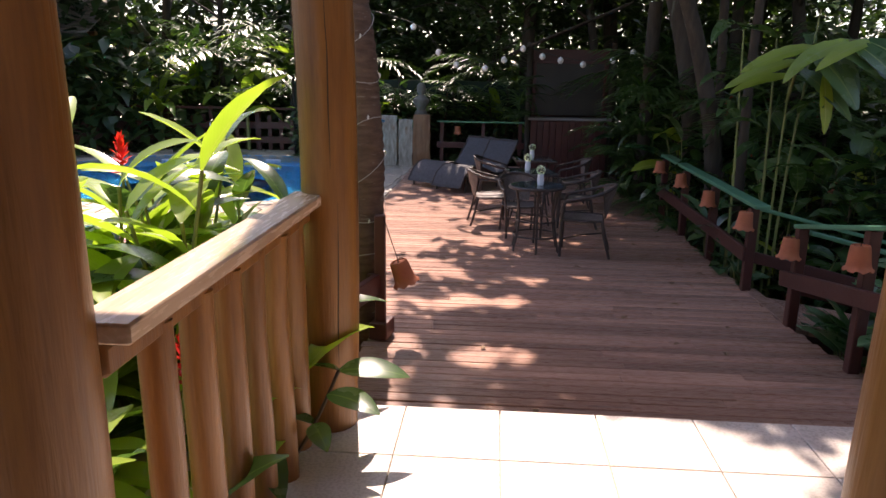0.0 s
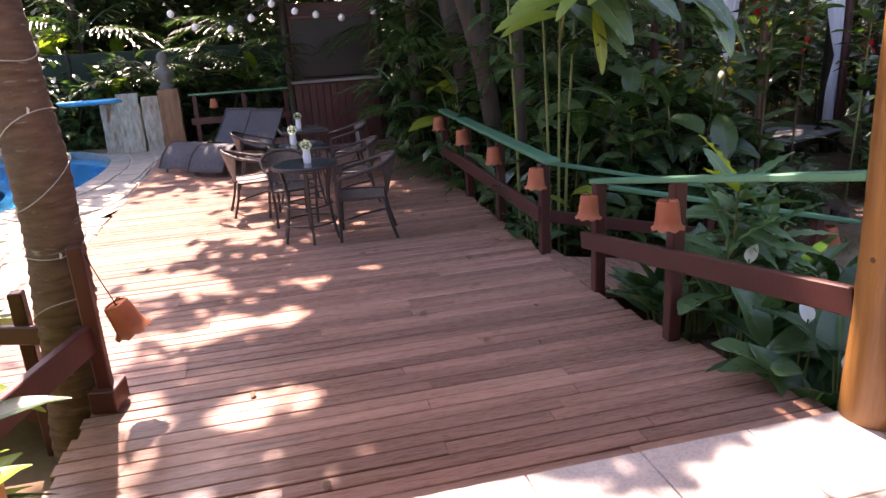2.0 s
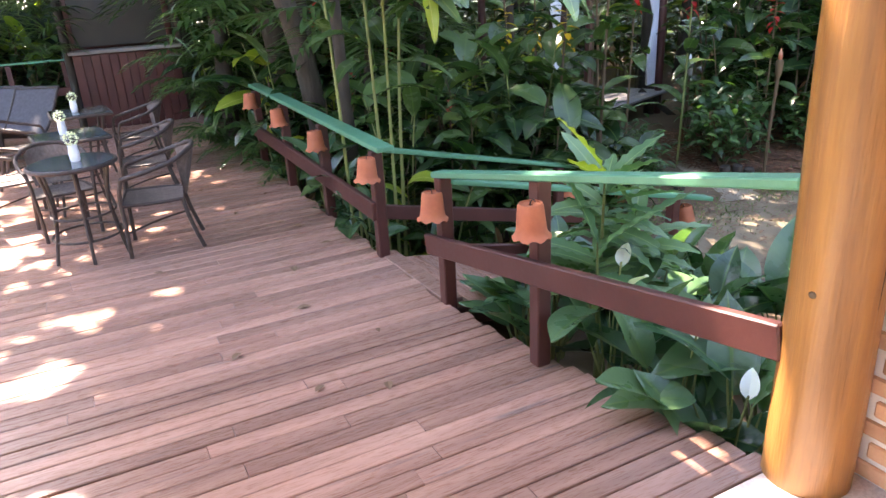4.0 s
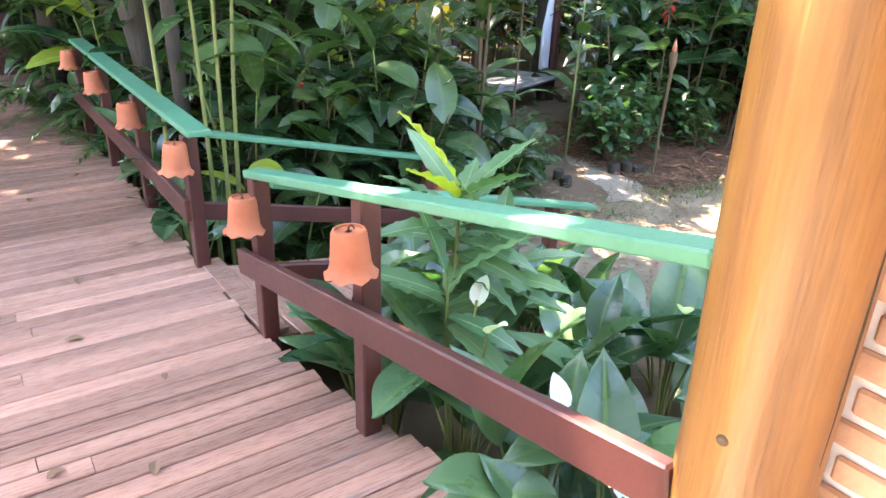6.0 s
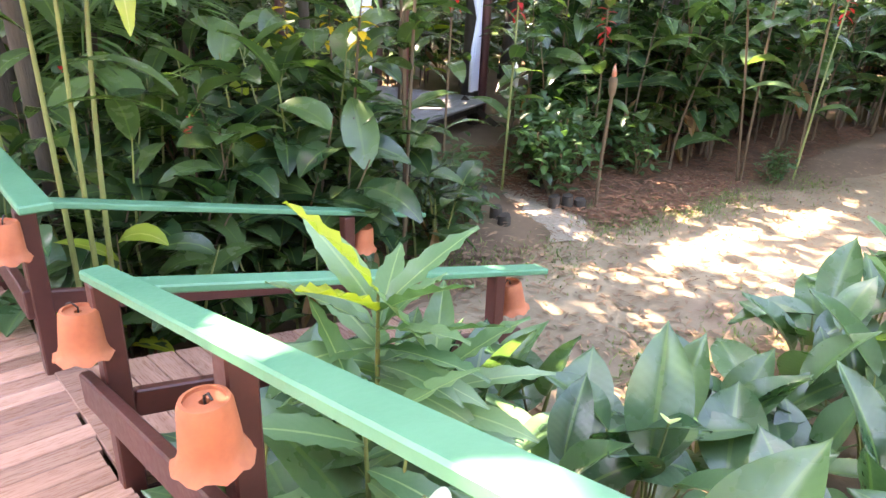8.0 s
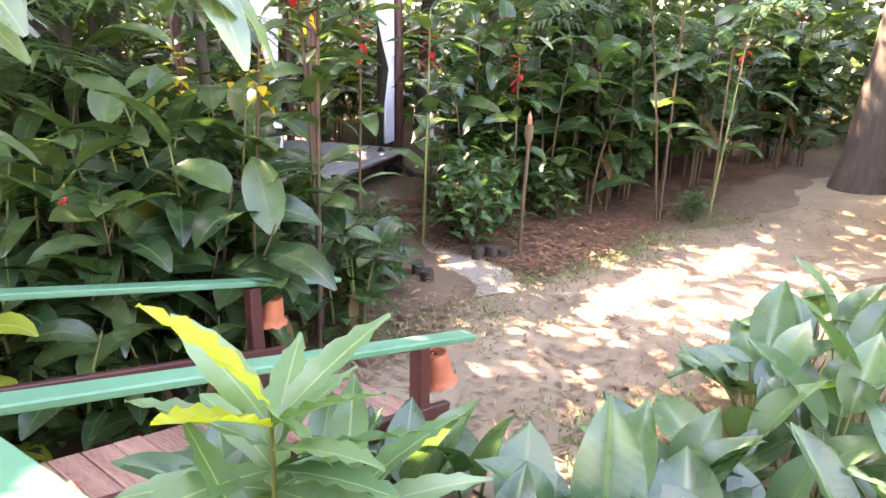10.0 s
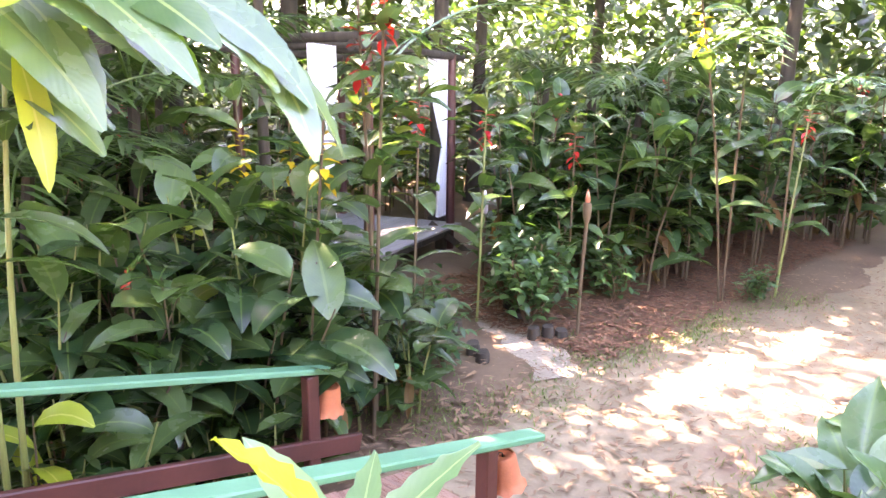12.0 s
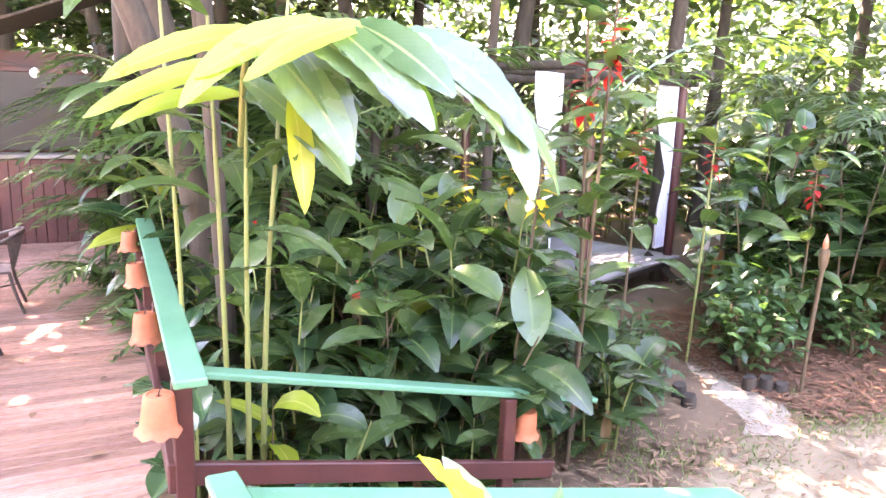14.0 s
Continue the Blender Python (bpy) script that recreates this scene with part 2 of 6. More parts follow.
class Geo:
    def __init__(self):
        self.v, self.f, self.uv = [], [], []

    def add(self, verts, faces, uvs=None):
        k = len(self.v)
        self.v += [tuple(p) for p in verts]
        self.f += [tuple(i + k for i in f) for f in faces]
        self.uv += uvs if uvs else [(0.3, 0.5)] * len(verts)
        return self

    def tube(self, pts, radii, n=8, caps=True):
        pts = [Vector(p) for p in pts]
        if isinstance(radii, (int, float)):
            radii = [radii] * len(pts)
        rows, prev = [], None
        for i, p in enumerate(pts):
            d = (pts[min(i + 1, len(pts) - 1)] - pts[max(i - 1, 0)]).normalized()
            a = prev if prev else (Vector((1, 0, 0)) if abs(d.x) < 0.9 else Vector((0, 1, 0)))
            a = (a - d * a.dot(d)).normalized()
            prev = a
            c = d.cross(a)
            rows.append([p + (a * math.cos(q) + c * math.sin(q)) * radii[i] for q in (2 * math.pi * j / n for j in range(n))])
        vs = [p for r in rows for p in r]
        fs = [(i * n + j, i * n + (j + 1) % n, (i + 1) * n + (j + 1) % n, (i + 1) * n + j) for i in range(len(pts) - 1) for j in range(n)]
        if caps:
            fs += [tuple(reversed(range(n))), tuple((len(pts) - 1) * n + j for j in range(n))]
        return self.add(vs, fs)

    def lathe(self, profile, at=(0, 0, 0), n=20, ripple=0.0, waves=7):
        vs = []
        for i, (r, z) in enumerate(profile):
            for j in range(n):
                a = 2 * math.pi * j / n
                rr = r
                zz = z
                if ripple and i in (0, 1, len(profile) - 1):
                    zz += ripple * math.sin(waves * a)
                vs.append((at[0] + rr * math.cos(a), at[1] + rr * math.sin(a), at[2] + zz))
        fs = [(i * n + j, i * n + (j + 1) % n, (i + 1) * n + (j + 1) % n, (i + 1) * n + j) for i in range(len(profile) - 1) for j in range(n)]
        return self.add(vs, fs)

    def box(self, size, m=None, bevel=0.0):
        """A box round the origin, its edges cut off by bevel, laid by m."""
        x, y, z = (s / 2 for s in size)
        m = m or Matrix()
        b = bevel
        if not b:
            vs = [(i, j, k) for i in (-x, x) for j in (-y, y) for k in (-z, z)]
            fs = [(0, 1, 3, 2), (4, 6, 7, 5), (0, 4, 5, 1), (2, 3, 7, 6), (0, 2, 6, 4), (1, 5, 7, 3)]
        else:
            vs, ids = [], {}
            for i in (-1, 1):
                for j in (-1, 1):
                    for k in (-1, 1):
                        for ax in range(3):
                            ids[i, j, k, ax] = len(vs)
                            vs.append((i * (x - (b if ax != 0 else 0)), j * (y - (b if ax != 1 else 0)), k * (z - (b if ax != 2 else 0))))
            fs = []
            S = (-1, 1)
            for s in S:
                q = [ids[s, j, k, 0] for j, k in ((-1, -1), (1, -1), (1, 1), (-1, 1))]
                fs.append(q if s > 0 else q[::-1])
                q = [ids[i, s, k, 1] for i, k in ((-1, -1), (-1, 1), (1, 1), (1, -1))]
                fs.append(q if s > 0 else q[::-1])
                q = [ids[i, j, s, 2] for i, j in ((-1, -1), (1, -1), (1, 1), (-1, 1))]
                fs.append(q if s > 0 else q[::-1])
            for s in S:
                for u in S:
                    fs.append([ids[-1, s, u, 1], ids[-1, s, u, 2], ids[1, s, u, 2], ids[1, s, u, 1]])
                    fs.append([ids[s, -1, u, 0], ids[s, -1, u, 2], ids[s, 1, u, 2], ids[s, 1, u, 0]])
                    fs.append([ids[s, u, -1, 0], ids[s, u, -1, 1], ids[s, u, 1, 1], ids[s, u, 1, 0]])
                    for w in S:
                        fs.append([ids[s, u, w, 0], ids[s, u, w, 1], ids[s, u, w, 2]])
        return self.add([m @ Vector(p) for p in vs], fs)

    def leaf(self, base, head, elev, length, width, droop=0.6, n=5, fold=0.15, p=0.8, q=0.9, roll=0.0, ripple=0.0):
        """A blade from base, heading in degrees, rising at elev radians and bending down by droop."""
        base = Vector(base)
        h = radians(head)
        fw = Vector((math.cos(h), math.sin(h), 0))
        sd = Vector((-math.sin(h), math.cos(h), 0))
        pos, vs, uv = base.copy(), [], []
        step = length / n
        for i in range(n + 1):
            t = i / n
            e = elev - droop * t
            d = fw * math.cos(e) + Vector((0, 0, math.sin(e)))
            up = -fw * math.sin(e) + Vector((0, 0, math.cos(e)))
            s = sd * math.cos(roll) + up * math.sin(roll)
            un = up * math.cos(roll) - sd * math.sin(roll)
            w = 0.5 * width * max(math.sin(math.pi * min(0.995, max(0.02, t ** p))), 0.02) ** q
            rp = ripple * width * math.sin(i * 2.4)
            vs += [pos + s * w + un * (fold * w + rp), pos.copy(), pos - s * w + un * (fold * w - rp)]
            uv += [(0, t), (0.5, t), (1, t)]
            pos += d * step
        fs = []
        for i in range(n):
            a = i * 3
            fs += [(a, a + 1, a + 4, a + 3), (a + 1, a + 2, a + 5, a + 4)]
        return self.add(vs, fs, uv)

    def mesh(self, name, mat, smooth=True):
        me = bpy.data.meshes.new(name)
        me.from_pydata(self.v, [], self.f)
        me.materials.append(mat)
        layer = me.uv_layers.new(name="UVMap")
        idx = np.empty(len(me.loops), np.int32)
        me.loops.foreach_get("vertex_index", idx)
        layer.data.foreach_set("uv", np.array(self.uv, np.float32)[idx].ravel())
        if smooth:
            me.polygons.foreach_set("use_smooth", np.ones(len(me.polygons), bool))
            if smooth != "all":
                me.set_sharp_from_angle(angle=radians(40))
        return me


def part(name, geo, mat, parent=None, label="", m=None, smooth=True):
    """Links geometry (or a mesh already made) as one object under a thing or part."""
    me = geo if isinstance(geo, bpy.types.Mesh) else geo.mesh(name, mat, smooth)
    ob = new(name, me)
    if m is not None:
        ob.matrix_basis = m
    if parent:
        ob.parent = parent
    return tagged(ob, label)


def thing(name, label, category, m=None, group="", kind=""):
    ob = new(name)
    ob.empty_display_size = 0.1
    if m is not None:
        ob.matrix_basis = m
    return tagged(ob, label, category, group, kind)


def single(name, geo, mat, label, category, m=None, group="", kind="", smooth=True):
    return tagged(part(name, geo, mat, None, "", m, smooth), label, category, group, kind)


def between(a, b, w, h, ends=0.0):
    """Pose and size of a beam from a to b: its x along it, w across, h high."""
    a, b = Vector(a), Vector(b)
    d = b - a
    L = d.length + ends
    x = d.normalized()
    y = Vector((0, 0, 1)).cross(x).normalized()
    z = x.cross(y)
    m = Matrix((x, y, z)).transposed().to_4x4()
    m.translation = (a + b) / 2
    return m, (L, w, h)


def T(x, y, z, rz=0.0, s=1.0):
    return Matrix.Translation((x, y, z)) @ Matrix.Rotation(radians(rz), 4, "Z") @ Matrix.Diagonal((s, s, s, 1))


def curve(*pts, k=6):
    """A smooth run of points through those given."""
    p = [Vector(q) for q in pts]
    p = [2 * p[0] - p[1]] + p + [2 * p[-1] - p[-2]]
    out = []
    for i in range(1, len(p) - 2):
        for j in range(k):
            t = j / k
            a, b, c, d = p[i - 1], p[i], p[i + 1], p[i + 2]
            out.append(0.5 * (2 * b + (c - a) * t + (2 * a - 5 * b + 4 * c - d) * t * t + (3 * b - a - 3 * c + d) * t ** 3))
    return out + [p[-2]]


R = random.Random(7)
DZ = -0.27    # deck
GZ = -0.78    # garden path
PZ = -0.30    # pool surround

# ---- ground ----


def smooth(a, b, x):
    t = min(1, max(0, (x - a) / (b - a)))
    return t * t * (3 - 2 * t)


def pool_r(x, y):
    return (abs((x + 5.15) / 3.1) ** 2.6 + abs((y - 12.45) / 3.1) ** 2.6) ** (1 / 2.6)


def ground_z(x, y):
    right = smooth(2.2, 3.2, x)
    z = (1 - right) * -0.55 + right * (GZ - 0.02)
    z += 0.025 * noise.noise((x * 0.8, y * 0.8, 0)) + 0.01 * noise.noise((x * 3, y * 3, 2))
    if x < 2.4 and 2.8 < y < 14.5 and x > -1.4:
        z = min(z, -0.6)
    if x > 9.3:
        z += 0.12 * smooth(9.3, 12.5, x)
    far = max(abs(x - 2), abs(y - 6))
    if pool_r(x, y) < 1.12:
        z = -1.75
    return z + 0.5 * smooth(25, 60, far) * noise.noise((x * 0.05, y * 0.05, 5))


def build_ground():
    g = Geo()
    axis = [-400, -200, -100, -60, -40, -28] + [-22 + 0.32 * i for i in range(138)] + [24, 30, 45, 70, 110, 200, 400]
    ay = [v + 6 for v in axis]
    n = len(axis)
    g.add([(x, y, ground_z(x, y)) for y in ay for x in axis],
          [(j * n + i, j * n + i + 1, (j + 1) * n + i + 1, (j + 1) * n + i) for j in range(n - 1) for i in range(n - 1)])
    return single("ground", g, SOIL, "bare earth garden ground with leaf litter and moss", "ground", kind="structure", smooth="all")


build_ground()

# sandy garden path, laid a little above the soil
PATH_SAND = surface("sandy_path", (0.145, 0.104, 0.060), (0.335, 0.266, 0.165), 0.95, 1.6, bump=0.6, vary=0, fine=45, world_space=True,
                    stain=((0.20, 0.13, 0.085), 1.1, 0.60))


def build_path():
    g = Geo()
    rows = 60
    vs, w = [], 9
    for i in range(rows + 1):
        t = i / rows
        x = 4.6 + 9.5 * t
        c = 5.70 - 0.65 * smooth(6.5, 11, x) + 0.12 * math.sin(x * 0.9)
        half = 0.95 + 0.12 * math.sin(x * 2.1) + 0.08 * math.sin(x * 5.3)
        for j in range(w):
            s = j / (w - 1) * 2 - 1
            y = c + half * s + 0.06 * noise.noise((x * 4, s * 3, 1))
            vs.append((x, y, ground_z(x, y) + 0.022 - 0.03 * s * s * s * s + 0.008 * noise.noise((x * 6, y * 6, 4))))
    g.add(vs, [(i * w + j, (i + 1) * w + j, (i + 1) * w + j + 1, i * w + j + 1) for i in range(rows) for j in range(w - 1)])
    single("garden_path", g, PATH_SAND, "pale sandy footpath strewn with dry leaves", "path", kind="structure", smooth="all")
    g = Geo()
    vs = []
    for i in range(15):
        t = i / 14
        for j in range(4):
            s = j / 3 - 0.5
            x, y = 6.8 + 1.4 * t + 0.5 * s + 0.05 * math.sin(9 * t), 6.55 + 2.5 * t - 0.28 * s
            vs.append((x, y, ground_z(x, y) + 0.016 - 0.02 * abs(s) * 2 + 0.006 * noise.noise((x * 9, y * 9, 0))))
    g.add(vs, [(i * 4 + j, i * 4 + j + 1, (i + 1) * 4 + j + 1, (i + 1) * 4 + j) for i in range(14) for j in range(3)])
    single("gravel_path", g, surface("white_gravel", (0.19, 0.15, 0.10), (0.44, 0.38, 0.29), 0.95, 40, bump=1.0, vary=0, fine=120, world_space=True),
           "narrow pale gravel path leading to the shelter", "path", kind="structure", smooth="all")


build_path()

# ---- porch ----
TP = 0.4425
porch = thing("porch_floor", "cream square tiled porch floor with thin grout joints", "floor", kind="structure")
g = Geo().box((4.6, 6.9, 0.5), Matrix.Translation((0.92, -0.47, -0.262)))
part("slab", g, GROUT, porch, "grey grout bed", smooth=False)


def tile_mesh(w, d, name):
    return Geo().box((w - 0.006, d - 0.006, 0.016), None, 0.0025).mesh(name, TILE, False)


full_tile = tile_mesh(TP, TP, "tile")
for i in range(-3, 6):
    for j in range(15):
        x, y = 0.4 + TP * (i + 0.5), 3.0 - TP * (j + 0.5)
        part("tile", full_tile, None, porch, "", Matrix.Translation((x, y, -0.007 + R.uniform(-0.0008, 0.0008))))


def log_post(name, x, y, r, z0, z1, label, group=""):
    th = thing(name, label, "post", T(x, y, z0), group)
    pts, rad = [], []
    ph = R.uniform(0, 6)
    n = 14
    for i in range(n + 1):
        t = i / n
        z = t * (z1 - z0)
        pts.append((0.012 * math.sin(ph + 2.2 * z), 0.010 * math.cos(ph + 1.7 * z), z))
        rad.append(r * (1.03 - 0.08 * t + 0.02 * math.sin(ph + 5 * z)))
    rad[0] *= 0.985
    part("trunk", Geo().tube(pts, rad, 22), POST_WOOD, th)
    for k in range(3):
        a, z = R.uniform(0, 6.28), R.uniform(0.3, z1 - z0 - 0.3)
        c = Vector((math.cos(a) * r * 0.955, math.sin(a) * r * 0.955, z))
        q = Vector((math.cos(a), math.sin(a), 0)).to_track_quat("Z", "Y").to_matrix().to_4x4()
        part("knot", Geo().lathe([(0.0, 0.006), (0.006, 0.007), (0.011, 0.004), (0.016, -0.006)], n=10), TWIG, th, "dark knot in the log",
             Matrix.Translation(c) @ q)
    rc = random.Random(int(1000 * (x + 3 * y)))
    for k in range(7):
        a, z, L = rc.uniform(0, 6.28), rc.uniform(0.05, 0.75) * (z1 - z0), rc.uniform(0.10, 0.28) * (z1 - z0)
        line = []
        for i in range(7):
            zz = min(z + L * i / 6, z1 - z0 - 0.02)
            rad_z = r * (1.03 - 0.08 * zz / (z1 - z0) + 0.02 * math.sin(ph + 5 * zz)) - 0.0012
            a += rc.uniform(-0.025, 0.025)
            line.append((0.012 * math.sin(ph + 2.2 * zz) + rad_z * math.cos(a), 0.010 * math.cos(ph + 1.7 * zz) + rad_z * math.sin(a), zz))
        part("crack", Geo().tube(line, [0.0008, 0.0018, 0.0024, 0.0028, 0.0022, 0.0016, 0.0008], 5), TREE_BARK, th, "dark drying crack in the log")
    return th


log_post("log_post", -0.355, 2.82, 0.120, 0, 2.98, "round varnished honey-coloured log post at the porch edge", "porch posts")
log_post("log_post", -0.54, 1.12, 0.135, 0, 2.98, "round varnished log post joined to the porch rail", "porch posts")
log_post("log_post", 2.668, 2.93, 0.122, 0, 2.98, "round varnished honey-coloured log post beside the brick wall", "porch posts")
log_post("log_bollard", 0.945, 0.930, 0.068, 0, 1.345, "short rounded log post standing on the tiles")


def porch_rail():
    th = thing("porch_railing", "log railing with a flat varnished top board and round balusters", "railing", T(-0.44, 2.0, 0))
    part("top_board", Geo().box((0.135, 1.60, 0.045), Matrix.Translation((0.02, 0.0, 1.03)), 0.006),
         BOARD_WOOD, th, "flat varnished board")
    part("lower_beam", Geo().box((0.07, 1.60, 0.07), Matrix.Translation((0.0, 0.0, 0.97)), 0.01), POST_WOOD, th)
    for y in (-0.54, -0.31, -0.10, 0.13, 0.36):
        r = R.uniform(0.042, 0.050)
        dx = R.uniform(-0.01, 0.01)
        part("baluster", Geo().tube([(dx, y, 0), (0, y + 0.006, 0.33), (-dx, y - 0.005, 0.66), (0, y, 0.965)], [r * 1.04, r, r * 0.98, r * 0.95], 14),
             POST_WOOD, th)
    part("baluster", Geo().tube([(-0.02, 0.60, 0), (-0.02, 0.60, 0.5), (-0.02, 0.6, 0.965)], [0.066, 0.063, 0.060], 16), POST_WOOD, th,
         "thick round baluster")


porch_rail()

# porch roof, wall and eaves
roof = thing("porch_roof", "boarded timber porch roof on log rafters", "roof", kind="structure")
part("boarding", Geo().box((5.0, 6.1, 0.05), Matrix.Translation((1.1, -0.36, 3.31)) @ Matrix.Rotation(radians(-6), 4, "X"), 0.01), POST_WOOD, roof, smooth=False)
part("roof_beam", Geo().tube([(-1.2, 2.70, 3.0), (1, 2.70, 3.01), (3.4, 2.70, 3.0)], 0.10, 14), POST_WOOD, roof)
for i in range(6):
    x = -1.2 + 0.85 * i
    part("rafter", Geo().tube([(x, -3.2, 3.55), (x, 0, 3.21), (x, 2.72, 2.93)], 0.055, 10), POST_WOOD, roof)
wall = thing("wall_east", "white-mortared pale brick wall with plaster edge", "wall", kind="structure")
part("core", Geo().box((0.2, 5.94, 3.3), Matrix.Translation((2.905, -0.03, 1.39))), PLASTER, wall, smooth=False)
part("corner_plaster", Geo().box((0.23, 0.055, 3.3), Matrix.Translation((2.905, 2.968, 1.39)), 0.012), PLASTER, wall, "white plaster edge")
single("wall_south", Geo().box((5.0, 0.2, 3.6), Matrix.Translation((0.9, -3.2, 1.5))), PLASTER, "white plastered house wall", "wall", kind="structure", smooth=False)
single("wall_west", Geo().box((0.2, 2.6, 3.6), Matrix.Translation((-1.35, -1.9, 1.5))), PLASTER, "white plastered house wall", "wall", kind="structure", smooth=False)

# ---- deck ----


def deck_right(y):
    if y < 4.28:
        return 2.98 - 0.30 * (y - 3.0) / 1.28 * 0.9
    if y < 5.1:
        return 2.71 - 0.13 * (y - 4.28) / 0.82
    return 2.58


def deck_left(y):
    if y < 4.75:
        return -0.60 + 0.10 * (y - 3.0) / 1.75
    return -1.28


deck = thing("deck", "weathered red-brown hardwood plank deck", "deck", kind="structure")
BW = 0.098


def plank(x0, x1, w, name="plank"):
    L = x1 - x0
    g = Geo()
    b, z = 0.004, 0.028
    prof = [(-w / 2, -z), (-w / 2, -b), (-w / 2 + b, 0), (w / 2 - b, 0), (w / 2, -b), (w / 2, -z)]
    g.add([(x, y, zz) for x in (-L / 2, L / 2) for y, zz in prof],
          [(i, i + 1, i + 7, i + 6) for i in range(5)] + [(5, 4, 3, 2, 1, 0), (6, 7, 8, 9, 10, 11)])
    return g


def build_deck():
    rr = random.Random(3)
    y = 3.012
    k = 0
    while y < 14.4:
        x0, x1 = deck_left(y) + rr.uniform(-0.02, 0.01), deck_right(y) + rr.uniform(-0.03, 0.02)
        gap = 0.005 + (0.009 if rr.random() < 0.12 else 0)
        cuts = [x0]
        if x1 - x0 > 2:
            cuts.append(x0 + (x1 - x0) * rr.choice((0.28, 0.5, 0.72)) + rr.uniform(-0.2, 0.2))
        cuts.append(x1)
        for a, b in zip(cuts, cuts[1:]):
            a2, b2 = a + 0.0015, b - 0.0015
            m = Matrix.Translation(((a + b) / 2, y + BW / 2, DZ + rr.uniform(-0.002, 0.0015))) @ Euler(
                (rr.gauss(0, 0.005), rr.gauss(0, 0.0012), rr.gauss(0, 0.0015))).to_matrix().to_4x4()
            part("plank", plank(a2, b2, BW - gap), DECK_WOOD, deck, "", m, False)
        y += BW
        k += 1
    for x in (-0.9, -0.45, 0.4, 1.2, 2.0, 2.45):
        part("joist", Geo().box((0.07, 11.3 if x > -0.4 else 9.5, 0.12), Matrix.Translation((x, 8.7 if x > -0.4 else 9.6, DZ - 0.095))), RED_WOOD, deck, smooth=False)


build_deck()

# ramp from the deck to the path
ramp = thing("ramp", "worn plank ramp from deck to garden path", "ramp", kind="structure")
RA, RB = Vector((2.60, 5.62, DZ - 0.035)), Vector((4.90, 5.78, GZ + 0.04))
rm, rs = between(RA, RB, 0.94, 0.05)
nb = 17
for i in range(nb):
    x = -rs[0] / 2 + rs[0] * (i + 0.5) / nb
    part("plank", plank(-0.47 + R.uniform(-0.02, 0.02), 0.47, rs[0] / nb - 0.006), DECK_WOOD, ramp, "",
         rm @ Matrix.Translation((x, 0, R.uniform(-0.003, 0.003))) @ Matrix.Rotation(radians(90), 4, "Z"), False)
for s in (-0.44, 0.44):
    m2 = rm @ Matrix.Translation((0, s, -0.085))
    part("stringer", Geo().box((rs[0], 0.05, 0.11), None, 0.004), RED_WOOD, ramp, "", m2, False)
single("deck_edge_board", Geo().box((0.12, 0.94, 0.03), Matrix.Translation((2.63, 5.62, DZ - 0.012)) @ Matrix.Rotation(0.02, 4, "Z"), 0.004), DECK_WOOD,
       "worn threshold board at the head of the ramp", "board", smooth=False)

# ---- rails with hanging pots ----


def post_part(th, x, y, z0, z1, w=0.075, rz=0.0):
    part("post", Geo().box((w, w, z1 - z0), T(x, y, (z0 + z1) / 2, rz), 0.006), RED_WOOD, th, smooth=False)


def beam_part(th, name, a, b, w, h, mat, label="", bevel=0.006, ends=0.0):
    m, s = between(a, b, w, h, ends)
    part(name, Geo().box(s, None, bevel), mat, th, label, m, False)


def pot_shade(x, y, z, s=1.0, tilt=(0, 0)):
    """An upturned flower pot with a frilled lip, hung as a lamp shade."""
    th = thing("pot_lamp", "upturned terracotta pot with frilled rim hung as lamp shade", "lamp",
               Matrix.Translation((x, y, z)) @ Euler((tilt[0], tilt[1], R.uniform(0, 6))).to_matrix().to_4x4() @ Matrix.Diagonal((s, s, s, 1)), "pot lamps")
    prof = [(0.079, -0.155), (0.088, -0.152), (0.074, -0.138), (0.067, -0.115), (0.062, -0.06), (0.057, -0.012), (0.052, -0.001), (0.044, 0.0),
            (0.043, -0.008), (0.012, -0.008), (0.011, -0.02), (0.048, -0.02), (0.054, -0.06), (0.060, -0.115), (0.068, -0.14), (0.079, -0.155)]
    part("pot", Geo().lathe(prof, n=28, ripple=0.008, waves=8), TERRACOTTA, th)
    part("cord", Geo().tube([(0, 0, -0.03), (0, 0, 0.005), (0.02, 0.0, 0.02), (0.035, 0, 0.012)], 0.003, 6), DARK_METAL, th, "dark lamp cord")
    part("lamp_bulb", Geo().lathe([(0.004, -0.02), (0.012, -0.04), (0.014, -0.07), (0.026, -0.10), (0.030, -0.125), (0.022, -0.148), (0.004, -0.158)], n=14), BULB, th, "white lamp bulb")
    return th


# rail beside the porch
ra = thing("deck_railing", "red-brown post railing with a sloping green top board", "railing", group="deck railings")
post_part(ra, 2.645, 4.29, -0.80, 0.655)
post_part(ra, 2.60, 5.14, -0.80, 0.480)
beam_part(ra, "top_board", (2.634, 3.03, 0.919), (2.603, 5.20, 0.482), 0.088, 0.034, GREEN_PAINT, "green painted board", ends=0.02)
beam_part(ra, "rail", (2.588, 3.00, 0.453), (2.535, 5.24, 0.075), 0.04, 0.115, RED_WOOD)
# rail down the near side of the ramp
rb = thing("ramp_railing", "ramp railing with a green top board and dark posts", "railing", group="deck railings")
post_part(rb, 4.36, 5.17, -0.85, 0.04, 0.07)
beam_part(rb, "top_board", (2.64, 5.12, 0.455), (4.70, 5.185, -0.045), 0.095, 0.030, GREEN_PAINT, "green painted board", ends=0.02)
beam_part(rb, "rail", (2.64, 5.15, 0.02), (4.52, 5.15, -0.36), 0.04, 0.10, RED_WOOD)
